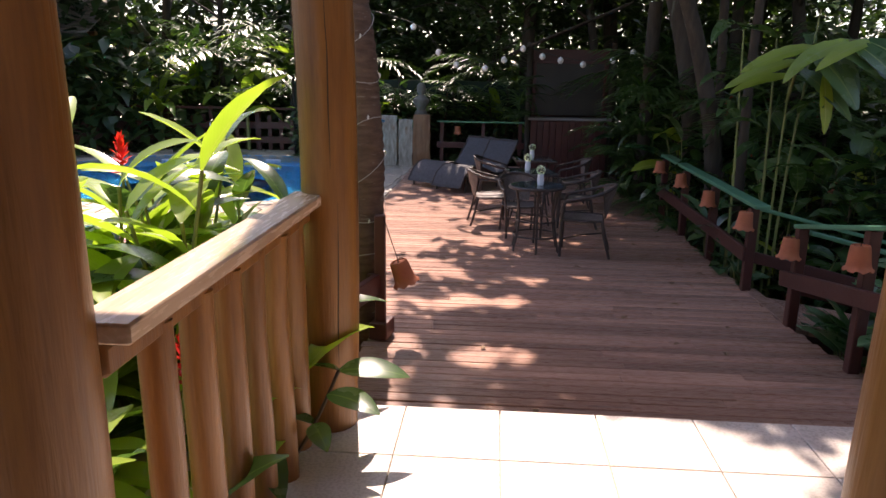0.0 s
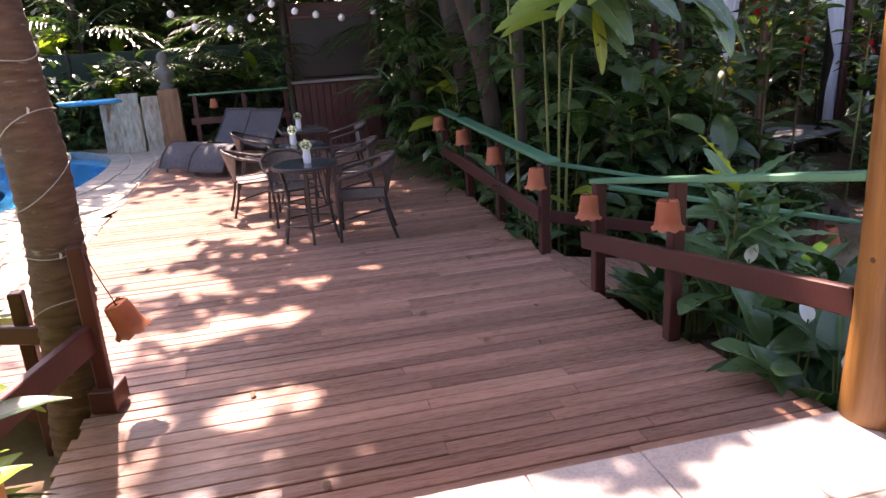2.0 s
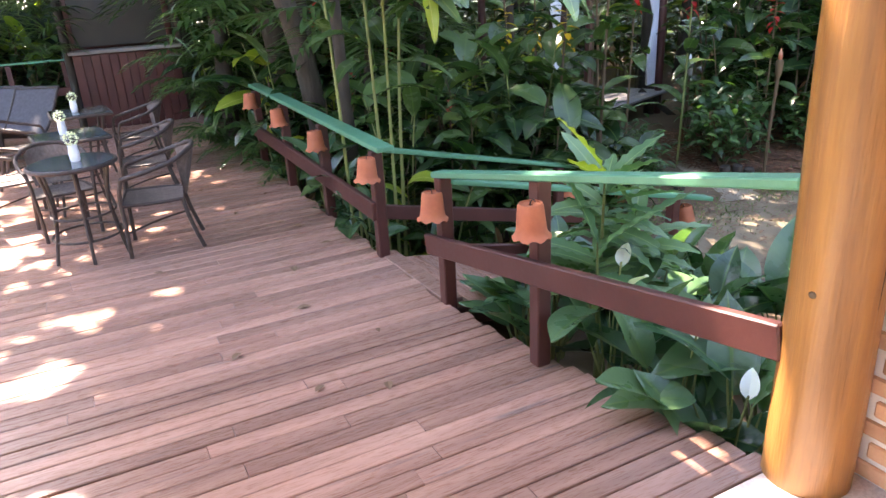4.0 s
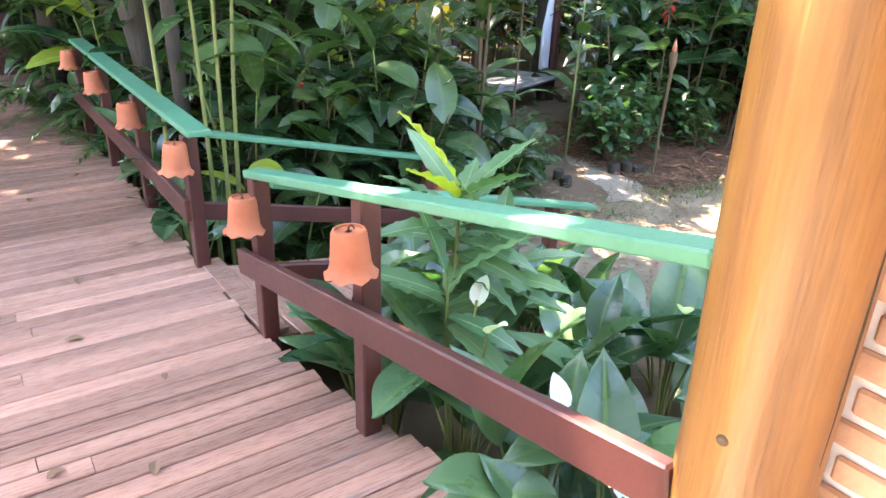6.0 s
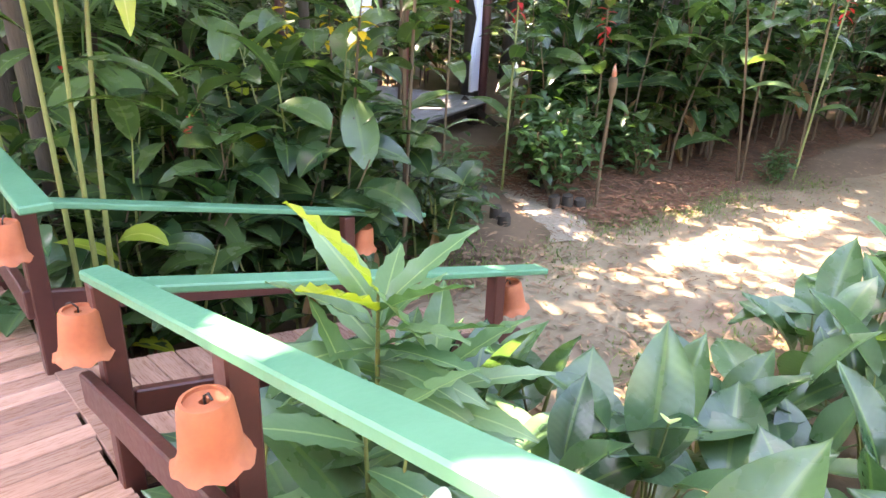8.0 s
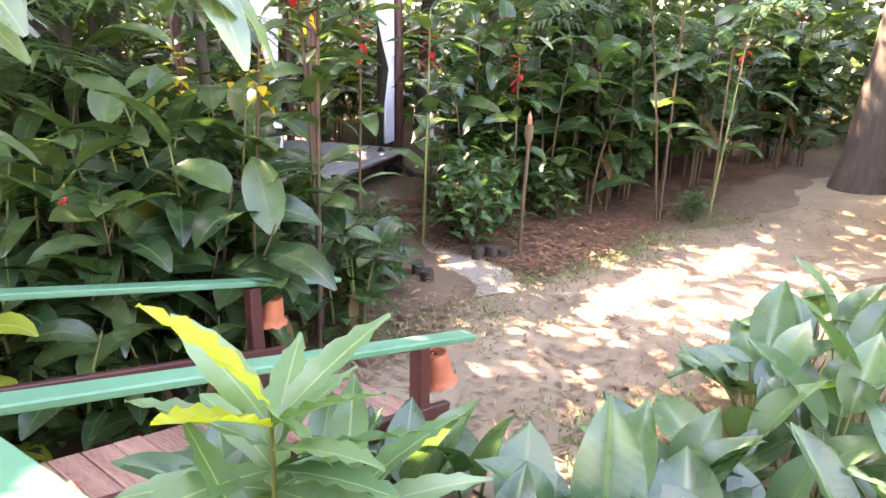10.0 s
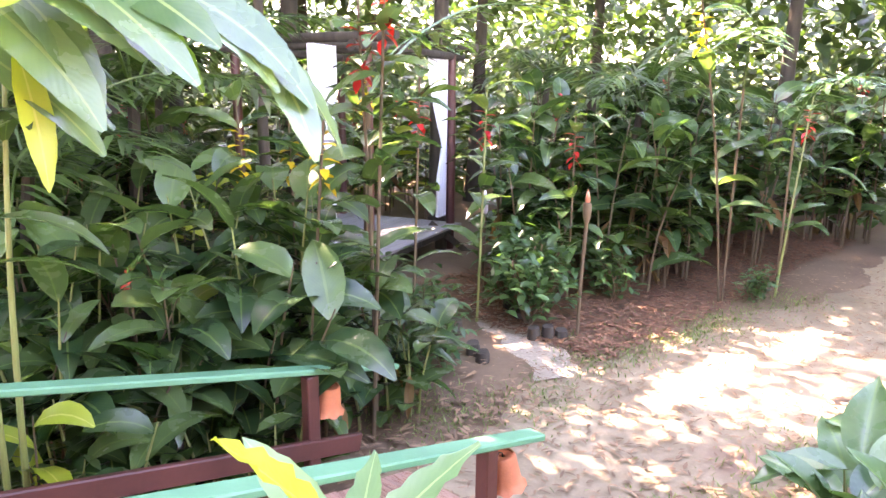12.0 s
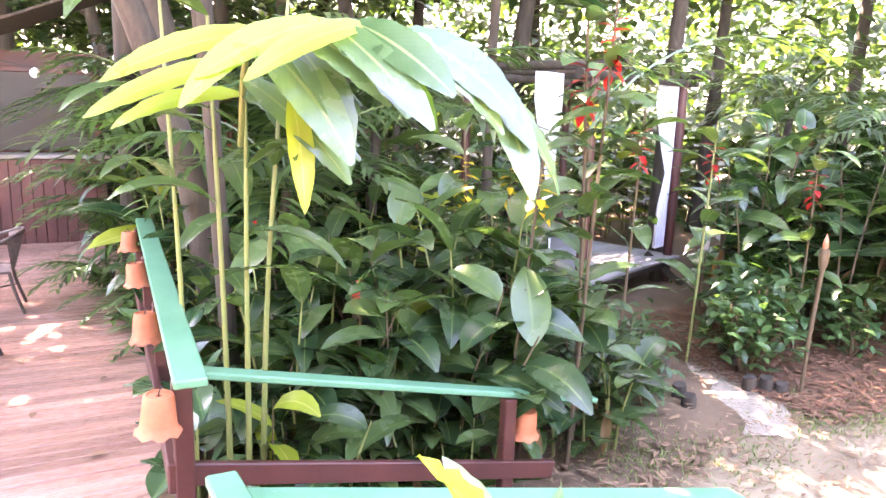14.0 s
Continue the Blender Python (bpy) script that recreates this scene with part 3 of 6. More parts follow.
# rail down the far side of the ramp
rd = thing("ramp_railing", "ramp railing with a green top board half hidden by leaves", "railing", group="deck railings")
post_part(rd, 4.24, 6.30, -0.85, 0.02, 0.07)
beam_part(rd, "top_board", (2.63, 6.16, 0.445), (4.86, 6.38, -0.115), 0.095, 0.030, GREEN_PAINT, "green painted board", ends=0.02)
beam_part(rd, "rail", (2.60, 6.12, 0.02), (4.55, 6.30, -0.46), 0.04, 0.10, RED_WOOD)
# long rail along the deck
rc = thing("deck_railing", "long deck railing with posts and green top board", "railing", group="deck railings")
YS = (6.05, 7.14, 8.24, 9.28)
for y in YS:
    post_part(rc, 2.575, y, -0.75, 0.460 + 0.013 * (y - 6.0))
beam_part(rc, "top_board", (2.60, 6.02, 0.490), (2.62, 9.40, 0.535), 0.125, 0.035, GREEN_PAINT, "green painted board", ends=0.2)
beam_part(rc, "rail", (2.53, 6.02, 0.06), (2.53, 9.40, 0.10), 0.04, 0.13, RED_WOOD)
for x, y, z in ((2.545, 4.22, 0.575), (2.525, 5.13, 0.41), (2.49, 5.99, 0.44), (2.50, 7.10, 0.44), (2.50, 8.20, 0.465), (2.50, 9.24, 0.49)):
    pot_shade(x, y, z, 1.0, (R.uniform(-0.05, 0.05), R.uniform(-0.05, 0.05)))
pot_shade(4.48, 5.19, -0.06, 1.0, (0.1, 0.12))
pot_shade(4.36, 6.30, -0.07, 1.0, (0.1, -0.1))

# short rail on the pool side
rl = thing("deck_railing", "short dark railing beside the palm", "railing", group="deck railings")
post_part(rl, -0.42, 4.56, -0.6, 0.61, 0.07)
post_part(rl, -0.80, 4.78, -0.6, 0.35, 0.07)
beam_part(rl, "rail", (-0.44, 4.54, 0.13), (-0.72, 3.25, 0.17), 0.05, 0.14, RED_WOOD)
beam_part(rl, "rail", (-0.45, 4.60, 0.13), (-1.15, 4.86, 0.13), 0.04, 0.10, RED_WOOD)
beam_part(rl, "foot_block", (-0.43, 4.48, -0.20), (-0.40, 4.66, -0.20), 0.13, 0.12, RED_WOOD)
pot_shade(-0.30, 4.58, 0.285, 1.1, (0.05, -0.35))
single("hanging_cord", Geo().tube([(-0.385, 4.56, 0.56), (-0.34, 4.565, 0.42), (-0.30, 4.58, 0.29)], 0.003, 6), DARK_METAL, "thin dark lamp cord on the post", "cord")

# ---- palm trunk wound with fairy lights ----


def palm(x, y):
    th = thing("palm_tree", "ringed palm trunk wound with a fairy light string", "tree", T(x, y, -0.62))
    def axis(z):
        return (0.10 * math.sin(min(z, 3.2) * 1.15 - 0.4) - 0.035 * z, 0.03 * z, z)
    pts, rad = [], []
    z = 0.0
    while z < 8.6:
        for dz, k in ((0.0, 1.0), (0.018, 1.045), (0.05, 1.0)):
            pts.append(axis(z + dz))
            rad.append((0.150 - 0.012 * min(z, 3)) * k * (1 + 0.03 * math.sin(z * 9)))
        z += R.uniform(0.055, 0.085)
    part("trunk", Geo().tube(pts, rad, 20), BARK, th)
    g, w = Geo(), []
    for i in range(230):
        a, zz = i * 0.28, 0.35 + i * 0.0135
        c = axis(zz)
        r = (0.150 - 0.012 * min(zz, 3)) + 0.012
        w.append((c[0] + r * math.cos(a), c[1] + r * math.sin(a), zz + 0.05 * math.sin(a * 1.3)))
    part("light_wire", Geo().tube(w, 0.0028, 5), WIRE, th, "pale fairy light wire")
    for i in range(0, 230, 9):
        p = Vector(w[i])
        part("fairy_bulb", Geo().tube([p, p + Vector((0.006, -0.006, 0.02)), p + Vector((0.004, -0.01, 0.03))], [0.006, 0.006, 0.001], 6), BULB, th)
    g = Geo()
    top = Vector(axis(8.6))
    for k in range(13):
        pinnate(g, top, k * 27.7 + 8, 0.9 - 0.09 * (k % 5), 2.3, 0.55, 1.5, 20, 0.05)
    part("crown", g, LEAF_FERN, th, "arching green palm fronds")


def pinnate(g, base, head, elev, length, leaflet, droop, pairs, lw, hang=0.5):
    """A frond: a rib that bends over, with leaflets on both sides."""
    h = radians(head)
    fw = Vector((math.cos(h), math.sin(h), 0))
    p, pts = Vector(base), []
    for i in range(pairs + 1):
        t = i / pairs
        e = elev - droop * t
        pts.append(p.copy())
        p = p + (fw * math.cos(e) + Vector((0, 0, math.sin(e)))) * (length / pairs)
    g.tube(pts, [0.012 * (1 - 0.8 * i / pairs) + 0.002 for i in range(pairs + 1)], 4, False)
    for i in range(2, pairs + 1):
        t = i / pairs
        L = leaflet * (0.45 + 0.75 * math.sin(math.pi * (0.15 + 0.8 * t)))
        for s in (-1, 1):
            g.leaf(pts[i], head + s * (68 - 38 * t) + R.uniform(-5, 5), 0.15 - hang * 0.3 + R.uniform(-0.1, 0.1), L, lw, 0.8 * hang + 0.3, 3, 0.2, 0.7, 0.8)


palm(-0.60, 4.72)

# ---- porch brick face ----


def brick_face():
    rr = random.Random(11)
    me = Geo().box((0.016, 0.205, 0.055), None, 0.006).mesh("brick", BRICK, False)
    z, k = 0.035, 0
    while z < 2.5:
        y = 2.835 - (0.11 if k % 2 else 0)
        while y > 1.0:
            part("brick", me, None, wall, "", Matrix.Translation((2.803 + rr.uniform(-0.002, 0.002), y, z)))
            y -= 0.222
        z += 0.072
        k += 1


brick_face()

# ---- pool ----


def pool_ring(k, n=72):
    out = []
    for i in range(n):
        a = 2 * math.pi * i / n
        c, s = math.cos(a), math.sin(a)
        r = (abs(c) ** 2.6 + abs(s) ** 2.6) ** (-1 / 2.6)
        out.append((-5.15 + 3.1 * r * c * k, 12.45 + 3.1 * r * s * k))
    return out


def build_pool():
    th = thing("pool", "free-form swimming pool with blue lining and still water", "pool", kind="structure")
    g = Geo()
    n = 72
    rings = [(1.0, PZ + 0.012), (1.0, -0.75), (0.985, -1.45), (0.5, -1.6)]
    vs = [(x, y, z) for k, z in rings for x, y in pool_ring(k)]
    fs = [(i * n + (j + 1) % n, i * n + j, (i + 1) * n + j, (i + 1) * n + (j + 1) % n) for i in range(3) for j in range(n)]
    g.add(vs, fs + [tuple(range(3 * n, 4 * n))])
    part("lining", g, POOL_BLUE, th, "bright blue pool lining", smooth="all")
    m, nn, l, b = nodes_of("pool_water")
    b.inputs["Base Color"].default_value = (0.55, 0.80, 0.95, 1)
    b.inputs["Roughness"].default_value = 0.03
    b.inputs["IOR"].default_value = 1.33
    b.inputs["Transmission Weight"].default_value = 1.0
    tx = nn.new("ShaderNodeTexNoise")
    tx.inputs["Scale"].default_value = 2.2
    bp = nn.new("ShaderNodeBump")
    bp.inputs["Strength"].default_value, bp.inputs["Distance"].default_value = 0.25, 0.05
    l.new(tx.outputs[0], bp.inputs["Height"])
    l.new(bp.outputs[0], b.inputs["Normal"])
    w = Geo().add([(x, y, PZ - 0.10) for x, y in pool_ring(0.999)], [tuple(range(n))])
    ob = part("water", w, m, th, "clear rippled blue water")
    ob.visible_shadow = False
    # coping and crazy paving out to the deck and the fence
    rr = random.Random(5)
    pav = thing("pool_surround", "sun-bleached flagstone paving round the pool", "paving", kind="structure")
    g = Geo()
    inner, outer = pool_ring(1.0), []
    for x, y in pool_ring(1.45):
        outer.append((min(x, -1.30), y))
    g.add([(x, y, PZ) for x, y in inner] + [(x, y, PZ - 0.004) for x, y in outer] + [(x, y, PZ - 0.35) for x, y in inner],
          [((j + 1) % n, j, n + j, n + (j + 1) % n) for j in range(n)] + [(j, (j + 1) % n, 2 * n + (j + 1) % n, 2 * n + j) for j in range(n)])
    part("bed", g, STONE, pav, "sandy mortar bed", smooth=False)
    for ring, (k0, k1) in enumerate(((1.0, 1.10), (1.108, 1.22), (1.228, 1.36))):
        cnt = (58, 46, 40)[ring]
        for i in range(cnt):
            a0, a1 = 2 * math.pi * i / cnt, 2 * math.pi * (i + 1) / cnt
            def at(a, k):
                c, s = math.cos(a), math.sin(a)
                r = (abs(c) ** 2.6 + abs(s) ** 2.6) ** (-1 / 2.6)
                return (min(-5.15 + 3.1 * r * c * k, -1.33), 12.45 + 3.1 * r * s * k)
            j0, j1 = rr.uniform(0.004, 0.012), rr.uniform(0.004, 0.012)
            q = [at(a0 + j0, k0), at(a1 - j1, k0), at(a1 - j1, k1 + rr.uniform(-0.01, 0.004)), at(a0 + j0, k1 + rr.uniform(-0.01, 0.004))]
            if abs(q[0][0] - q[2][0]) < 0.02 and abs(q[0][0] + 1.33) < 0.02:
                continue
            zt = PZ + 0.012 + rr.uniform(-0.003, 0.005)
            part("flagstone", Geo().add([(x, y, zt) for x, y in q] + [(x, y, PZ - 0.02) for x, y in q],
                                        [(0, 1, 2, 3), (4, 5, 1, 0), (5, 6, 2, 1), (6, 7, 3, 2), (7, 4, 0, 3)]), STONE, pav, "", None, False)

    # apron between the pool and the deck
    part("bed", Geo().box((1.72, 2.9, 0.3), T(-2.17, 7.75, PZ - 0.156)), STONE, pav, "sandy mortar bed", smooth=False)
    for i in range(5):
        for j in range(8):
            x0, y0 = -3.02 + 0.344 * i + (0.08 if j % 2 and 0 < i else 0), 6.32 + 0.36 * j
            x1 = -3.02 + 0.344 * (i + 1) + (0.08 if j % 2 and i < 4 else 0)
            q = [(x0 + rr.uniform(0.005, 0.03), y0 + rr.uniform(0.005, 0.03)), (x1 - rr.uniform(0.005, 0.03), y0 + rr.uniform(0.005, 0.03)),
                 (x1 - rr.uniform(0.005, 0.03), y0 + 0.36 - rr.uniform(0.005, 0.03)), (x0 + rr.uniform(0.005, 0.03), y0 + 0.36 - rr.uniform(0.005, 0.03))]
            zt = PZ + 0.012 + rr.uniform(-0.003, 0.005)
            part("flagstone", Geo().add([(x, y, zt) for x, y in q] + [(x, y, PZ - 0.02) for x, y in q],
                                        [(0, 1, 2, 3), (4, 5, 1, 0), (5, 6, 2, 1), (6, 7, 3, 2), (7, 4, 0, 3)]), STONE, pav, "", None, False)


build_pool()
g = Geo().tube([(-6.05, 15.75, PZ - 0.02), (-6.05, 15.75, 0.35), (-6.04, 15.66, 0.47), (-6.02, 15.5, 0.50), (-6.00, 15.32, 0.44), (-6.00, 15.25, 0.2), (-6.00, 15.25, -0.6)], 0.022, 10)
single("pool_ladder_rail", g, CHROME, "curved steel handrail at the pool edge", "handrail")
RUST_SLAB = surface("rust_slab", (0.14, 0.06, 0.028), (0.36, 0.20, 0.11), 0.9, 4, (4, 4, 0.8), 0.6, 0.1, fine=25)
# stone slab cascade with blue spout
cas = thing("stone_cascade", "weathered upright stone slabs with a blue water spout", "waterfall", T(-1.72, 14.30, PZ - 0.02))
for i, (x, w, h, dy) in enumerate(((-0.45, 0.30, 0.98, 0.10), (-0.12, 0.36, 1.05, 0.02), (0.24, 0.28, 0.98, 0.0), (0.57, 0.34, 1.08, -0.05))):
    g = Geo()
    rows = []
    for k in range(8):
        z = h * k / 7
        rows.append([(x + sx * w / 2 + R.uniform(-0.012, 0.012), dy + sy * 0.07 + R.uniform(-0.012, 0.012), z) for sx, sy in ((-1, -1), (0, -1.15), (1, -1), (1, 1), (-1, 1))])
    vs = [p for r in rows for p in r]
    fs = [(k * 5 + j, k * 5 + (j + 1) % 5, (k + 1) * 5 + (j + 1) % 5, (k + 1) * 5 + j) for k in range(7) for j in range(5)] + [(35, 36, 37, 38, 39)]
    part("slab", g.add(vs, fs), RUST_SLAB if i == 3 else SLAB, cas, "rust-brown slab" if i == 3 else "", None, False)
part("spout", Geo().box((0.95, 0.62, 0.05), Matrix.Translation((-0.66, -0.16, 0.95)) @ Matrix.Rotation(radians(-8), 4, "X"), 0.02), POOL_BLUE, cas, "blue moulded spout tray", smooth=False)

# pool fence
pf = thing("pool_fence", "dark brown timber fence with thin green top rail", "fence", group="deck railings")
for i in range(9):
    post_part(pf, -11.2 + 1.15 * i, 16.9, -0.7, 0.75, 0.11)
for z, h in ((0.70, 0.06), (0.30, 0.16), (-0.05, 0.16)):
    beam_part(pf, "rail", (-11.3, 16.83, z), (-1.9, 16.83, z), 0.04, h, RED_WOOD)
for i in range(34):
    part("picket", Geo().box((0.10, 0.025, 0.95 + 0.08 * (i % 3)), T(-11.2 + 0.275 * i, 16.88, 0.02), 0.004), RED_WOOD, pf, smooth=False)
rr2 = thing("deck_railing", "far deck railing with thin green top board", "railing", group="deck railings")
for x in (-0.75, 0.1, 0.85):
    post_part(rr2, x, 14.45, -0.6, 0.60)
beam_part(rr2, "top_board", (-0.85, 14.45, 0.62), (0.95, 14.45, 0.62), 0.11, 0.03, GREEN_PAINT, "green painted board")
beam_part(rr2, "rail", (-0.85, 14.42, 0.15), (0.95, 14.42, 0.15), 0.04, 0.12, RED_WOOD)
pot_shade(-0.42, 14.36, 0.53)

# ---- screen shelter at the end of the deck ----
sh = thing("screen_shelter", "dark red timber bar front with framed dark board and shingle roof", "shelter", T(1.68, 13.0, DZ) @ Matrix.Diagonal((0.80, 1, 1, 1)))
for i in range(12):
    part("panel_board", Geo().box((0.138, 0.03, 1.02), T(-0.80 + 0.145 * i, -0.02, 0.51), 0.006), RED_WOOD, sh, smooth=False)
part("counter", Geo().box((1.86, 0.34, 0.05), T(0.0, 0.06, 1.06), 0.01), GREY_WOOD, sh, "greyish ledge", smooth=False)
part("board", Geo().box((1.52, 0.03, 0.92), T(-0.02, 0.16, 1.58), 0.004), SCREEN_DARK, sh, "dark glossy painted board", smooth=False)
for s in (-1, 1):
    part("frame", Geo().box((0.06, 0.06, 1.0), T(-0.02 + s * 0.79, 0.15, 1.58), 0.006), RED_WOOD, sh, smooth=False)
    part("post", Geo().tube([(s * 0.93, 0.1, 0), (s * 0.93, 0.1, 2.4)], 0.07, 12), TREE_BARK, sh)
part("frame", Geo().box((1.64, 0.06, 0.06), T(-0.02, 0.15, 2.07), 0.006), RED_WOOD, sh, smooth=False)
for i in range(8):
    part("roof_strip", Geo().box((0.34, 1.5, 0.03), Matrix.Translation((-1.25 + 0.31 * i, 0.0, 2.23 + 0.105 * i)) @ Euler((0, radians(-19), 0)).to_matrix().to_4x4(), 0.006), TREE_BARK, sh, smooth=False)
part("back_wall", Geo().box((1.8, 0.05, 2.3), T(0, 0.5, 1.15), 0.004), RED_WOOD, sh, smooth=False)

# globe light string
gs = thing("globe_light_string", "string of small white globe lamps hung over the deck", "string lights")
pts = curve((-2.6, 12.0, 2.75), (-1.06, 12.0, 2.37), (-0.64, 12.0, 1.97), (-0.34, 12.0, 1.77), (0.14, 12.0, 1.72), (0.45, 12.0, 1.86), (0.76, 12.0, 2.04), (1.08, 12.0, 1.92), (1.38, 12.0, 1.86),
            (1.75, 12.0, 1.80), (2.23, 12.0, 1.87), (2.55, 12.0, 2.0), (3.2, 12.0, 2.4), k=3)
part("cable", Geo().tube(pts, 0.006, 5), DARK_METAL, gs)
for i in range(3, 36, 3):
    x, y, z = pts[i]
    part("globe", Geo().lathe([(0.008, 0), (0.014, -0.01), (0.034, -0.02), (0.050, -0.05), (0.050, -0.07), (0.034, -0.10), (0.004, -0.112)], (x, y, z - 0.004), 12), BULB, gs)

# ---- furniture ----


def bent(pts, r, n=8):
    return Geo().tube(pts, r, n)


def chair(m):
    """Bistro armchair: faces +x. Tube frame wrapped in rattan, woven seat and back."""
    th = thing("rattan_chair", "dark woven rattan bistro armchair with bent tube frame", "chair", m, "chairs round the tables")
    for s in (-1, 1):
        part("leg", bent(curve((0.24, s * 0.23, 0), (0.235, s * 0.235, 0.25), (0.23, s * 0.25, 0.50), (0.20, s * 0.265, 0.625)), 0.016), RATTAN, th)
        part("leg", bent(curve((-0.30, s * 0.22, 0), (-0.235, s * 0.215, 0.22), (-0.20, s * 0.205, 0.42)), 0.016), RATTAN, th)
        part("seat_rail", bent(curve((0.235, s * 0.24, 0.42), (0.0, s * 0.245, 0.415), (-0.20, s * 0.205, 0.41)), 0.013), RATTAN, th)
    part("arm_hoop", bent(curve((0.20, -0.265, 0.625), (0.05, -0.285, 0.66), (-0.17, -0.265, 0.72), (-0.30, -0.15, 0.775), (-0.335, 0, 0.79), (-0.30, 0.15, 0.775),
                                (-0.17, 0.265, 0.72), (0.05, 0.285, 0.66), (0.20, 0.265, 0.625)), 0.019), RATTAN, th, "thick wrapped arm and back hoop")
    part("front_rail", bent([(0.235, -0.24, 0.415), (0.24, 0, 0.41), (0.235, 0.24, 0.415)], 0.013), RATTAN, th)
    part("stretcher", bent(curve((-0.25, -0.215, 0.2), (0, 0, 0.21), (0.236, 0.235, 0.2)), 0.009), RATTAN, th)
    n = 9
    g = Geo()
    vs = []
    for i in range(n):
        for j in range(n):
            u, v = i / (n - 1), j / (n - 1)
            x = -0.205 + 0.435 * u
            vs.append((x, (v - 0.5) * (0.42 + 0.06 * u), 0.415 - 0.022 * math.sin(math.pi * u) * math.sin(math.pi * v)))
    fs = [(i * n + j, (i + 1) * n + j, (i + 1) * n + j + 1, i * n + j + 1) for i in range(n - 1) for j in range(n - 1)]
    vs += [(x, y, z - 0.014) for x, y, z in vs]
    fs += [tuple(q + n * n for q in reversed(f)) for f in fs]
    part("seat", g.add(vs, fs), WEAVE, th, "woven grey-brown seat")
    g, vs = Geo(), []
    for i in range(n):
        for j in range(n):
            u, v = i / (n - 1), j / (n - 1)
            a = (v - 0.5) * 1.9
            top = (-0.325 * math.cos(a) - 0.01 + 0.0, 0.235 * math.sin(a) * 1.05, 0.775 - 0.045 * (2 * v - 1) ** 2)
            bot = (-0.205 - 0.03 * math.cos(a), 0.19 * math.sin(a) * 1.05, 0.43)
            vs.append(tuple(bot[k] + (top[k] - bot[k]) * u for k in range(3)))
    fs = [(i * n + j, i * n + j + 1, (i + 1) * n + j + 1, (i + 1) * n + j) for i in range(n - 1) for j in range(n - 1)]
    vs += [(x - 0.012, y, z) for x, y, z in vs]
    fs += [tuple(q + n * n for q in reversed(f)) for f in fs]
    part("backrest", g.add(vs, fs), WEAVE, th, "woven grey-brown back")
    return th


WEAVE = surface("woven_rattan", (0.05, 0.036, 0.030), (0.20, 0.155, 0.13), 0.55, 35, (1, 1, 1), 0.9, 0.1, fine=110)
GLASS_TOP, gn, gl, gb = nodes_of("smoked_glass")
gb.inputs["Base Color"].default_value = (0.10, 0.13, 0.14, 1)
gb.inputs["Roughness"].default_value = 0.06
gb.inputs["Transmission Weight"].default_value = 0.55
gb.inputs["IOR"].default_value = 1.45


def table(m, square=False):
    th = thing("bistro_table", "rattan bistro table with a smoked glass top", "table", m, "tables on the deck")
    if square:
        part("glass_top", Geo().box((0.62, 0.62, 0.012), T(0, 0, 0.725), 0.004), GLASS_TOP, th, "pale reflecting glass top", smooth=False)
        for sx, sy in ((1, 0), (-1, 0), (0, 1), (0, -1)):
            part("rim", Geo().box((0.03 if sx else 0.64, 0.03 if sy else 0.64, 0.035), T(sx * 0.31, sy * 0.31, 0.705), 0.008), RATTAN, th, smooth=False)
    else:
        part("glass_top", Geo().lathe([(0.0, 0.719), (0.29, 0.719), (0.294, 0.725), (0.29, 0.731), (0.0, 0.731)], n=40), GLASS_TOP, th, "round smoked glass top")
        part("rim", Geo().tube([(0.30 * math.cos(a), 0.30 * math.sin(a), 0.712) for a in (2 * math.pi * i / 40 for i in range(41))], 0.017, 8), RATTAN, th, "wrapped rim")
    legs = 6 if not square else 4
    for i in range(legs):
        a = 2 * math.pi * (i + 0.5) / legs
        c, s = math.cos(a), math.sin(a)
        k = 1.0 if not square else 1.15
        part("leg", bent(curve((0.285 * c * k, 0.285 * s * k, 0), (0.235 * c * k, 0.235 * s * k, 0.25), (0.22 * c * k, 0.22 * s * k, 0.45), (0.265 * c * k, 0.265 * s * k, 0.70)), 0.013), RATTAN, th)
    for z, r in ((0.17, 0.25), (0.34, 0.225)):
        part("ring", Geo().tube([(r * math.cos(a), r * math.sin(a), z) for a in (2 * math.pi * i / 30 for i in range(31))], 0.009, 6), RATTAN, th)
    return th


def posy(x, y, z):
    th = thing("posy_vase", "small white vase with a ball of pale flowers on the table", "vase", T(x, y, z), "table posies")
    part("vase", Geo().lathe([(0.028, 0), (0.033, 0.01), (0.036, 0.06), (0.030, 0.10), (0.033, 0.115), (0.028, 0.113), (0.025, 0.06)], n=16), WHITE_CLOTH, th)
    g = Geo()
    rr = random.Random(9)
    for i in range(130):
        v = Vector((rr.gauss(0, 1), rr.gauss(0, 1), rr.gauss(0, 1))).normalized()
        g.leaf(Vector((0, 0, 0.155)) + v * 0.045, rr.uniform(0, 360), rr.uniform(-0.5, 1.2), 0.017, 0.016, 0.5, 2, 0.2)
    part("bouquet", g, WHITE_PETAL, th, "ball of cream flowers")


table(T(0.80, 7.33, DZ, 0, 0.95))
table(T(0.80, 8.72, DZ, 8, 0.9), True)
table(T(0.92, 10.15, DZ, 4, 0.9), True)
posy(0.83, 7.31, DZ + 0.695)
posy(0.76, 8.75, DZ + 0.660)
posy(0.88, 10.1, DZ + 0.660)
ch0 = chair(T(1.29, 7.22, DZ, 172, 0.93))
for x, y, r in ((0.30, 8.62, 8), (0.66, 8.02, -80), (1.36, 8.62, 176), (1.42, 10.0, 183), (0.34, 10.05, -4)):
    copy_thing(ch0, T(x, y, DZ, r, 0.93))


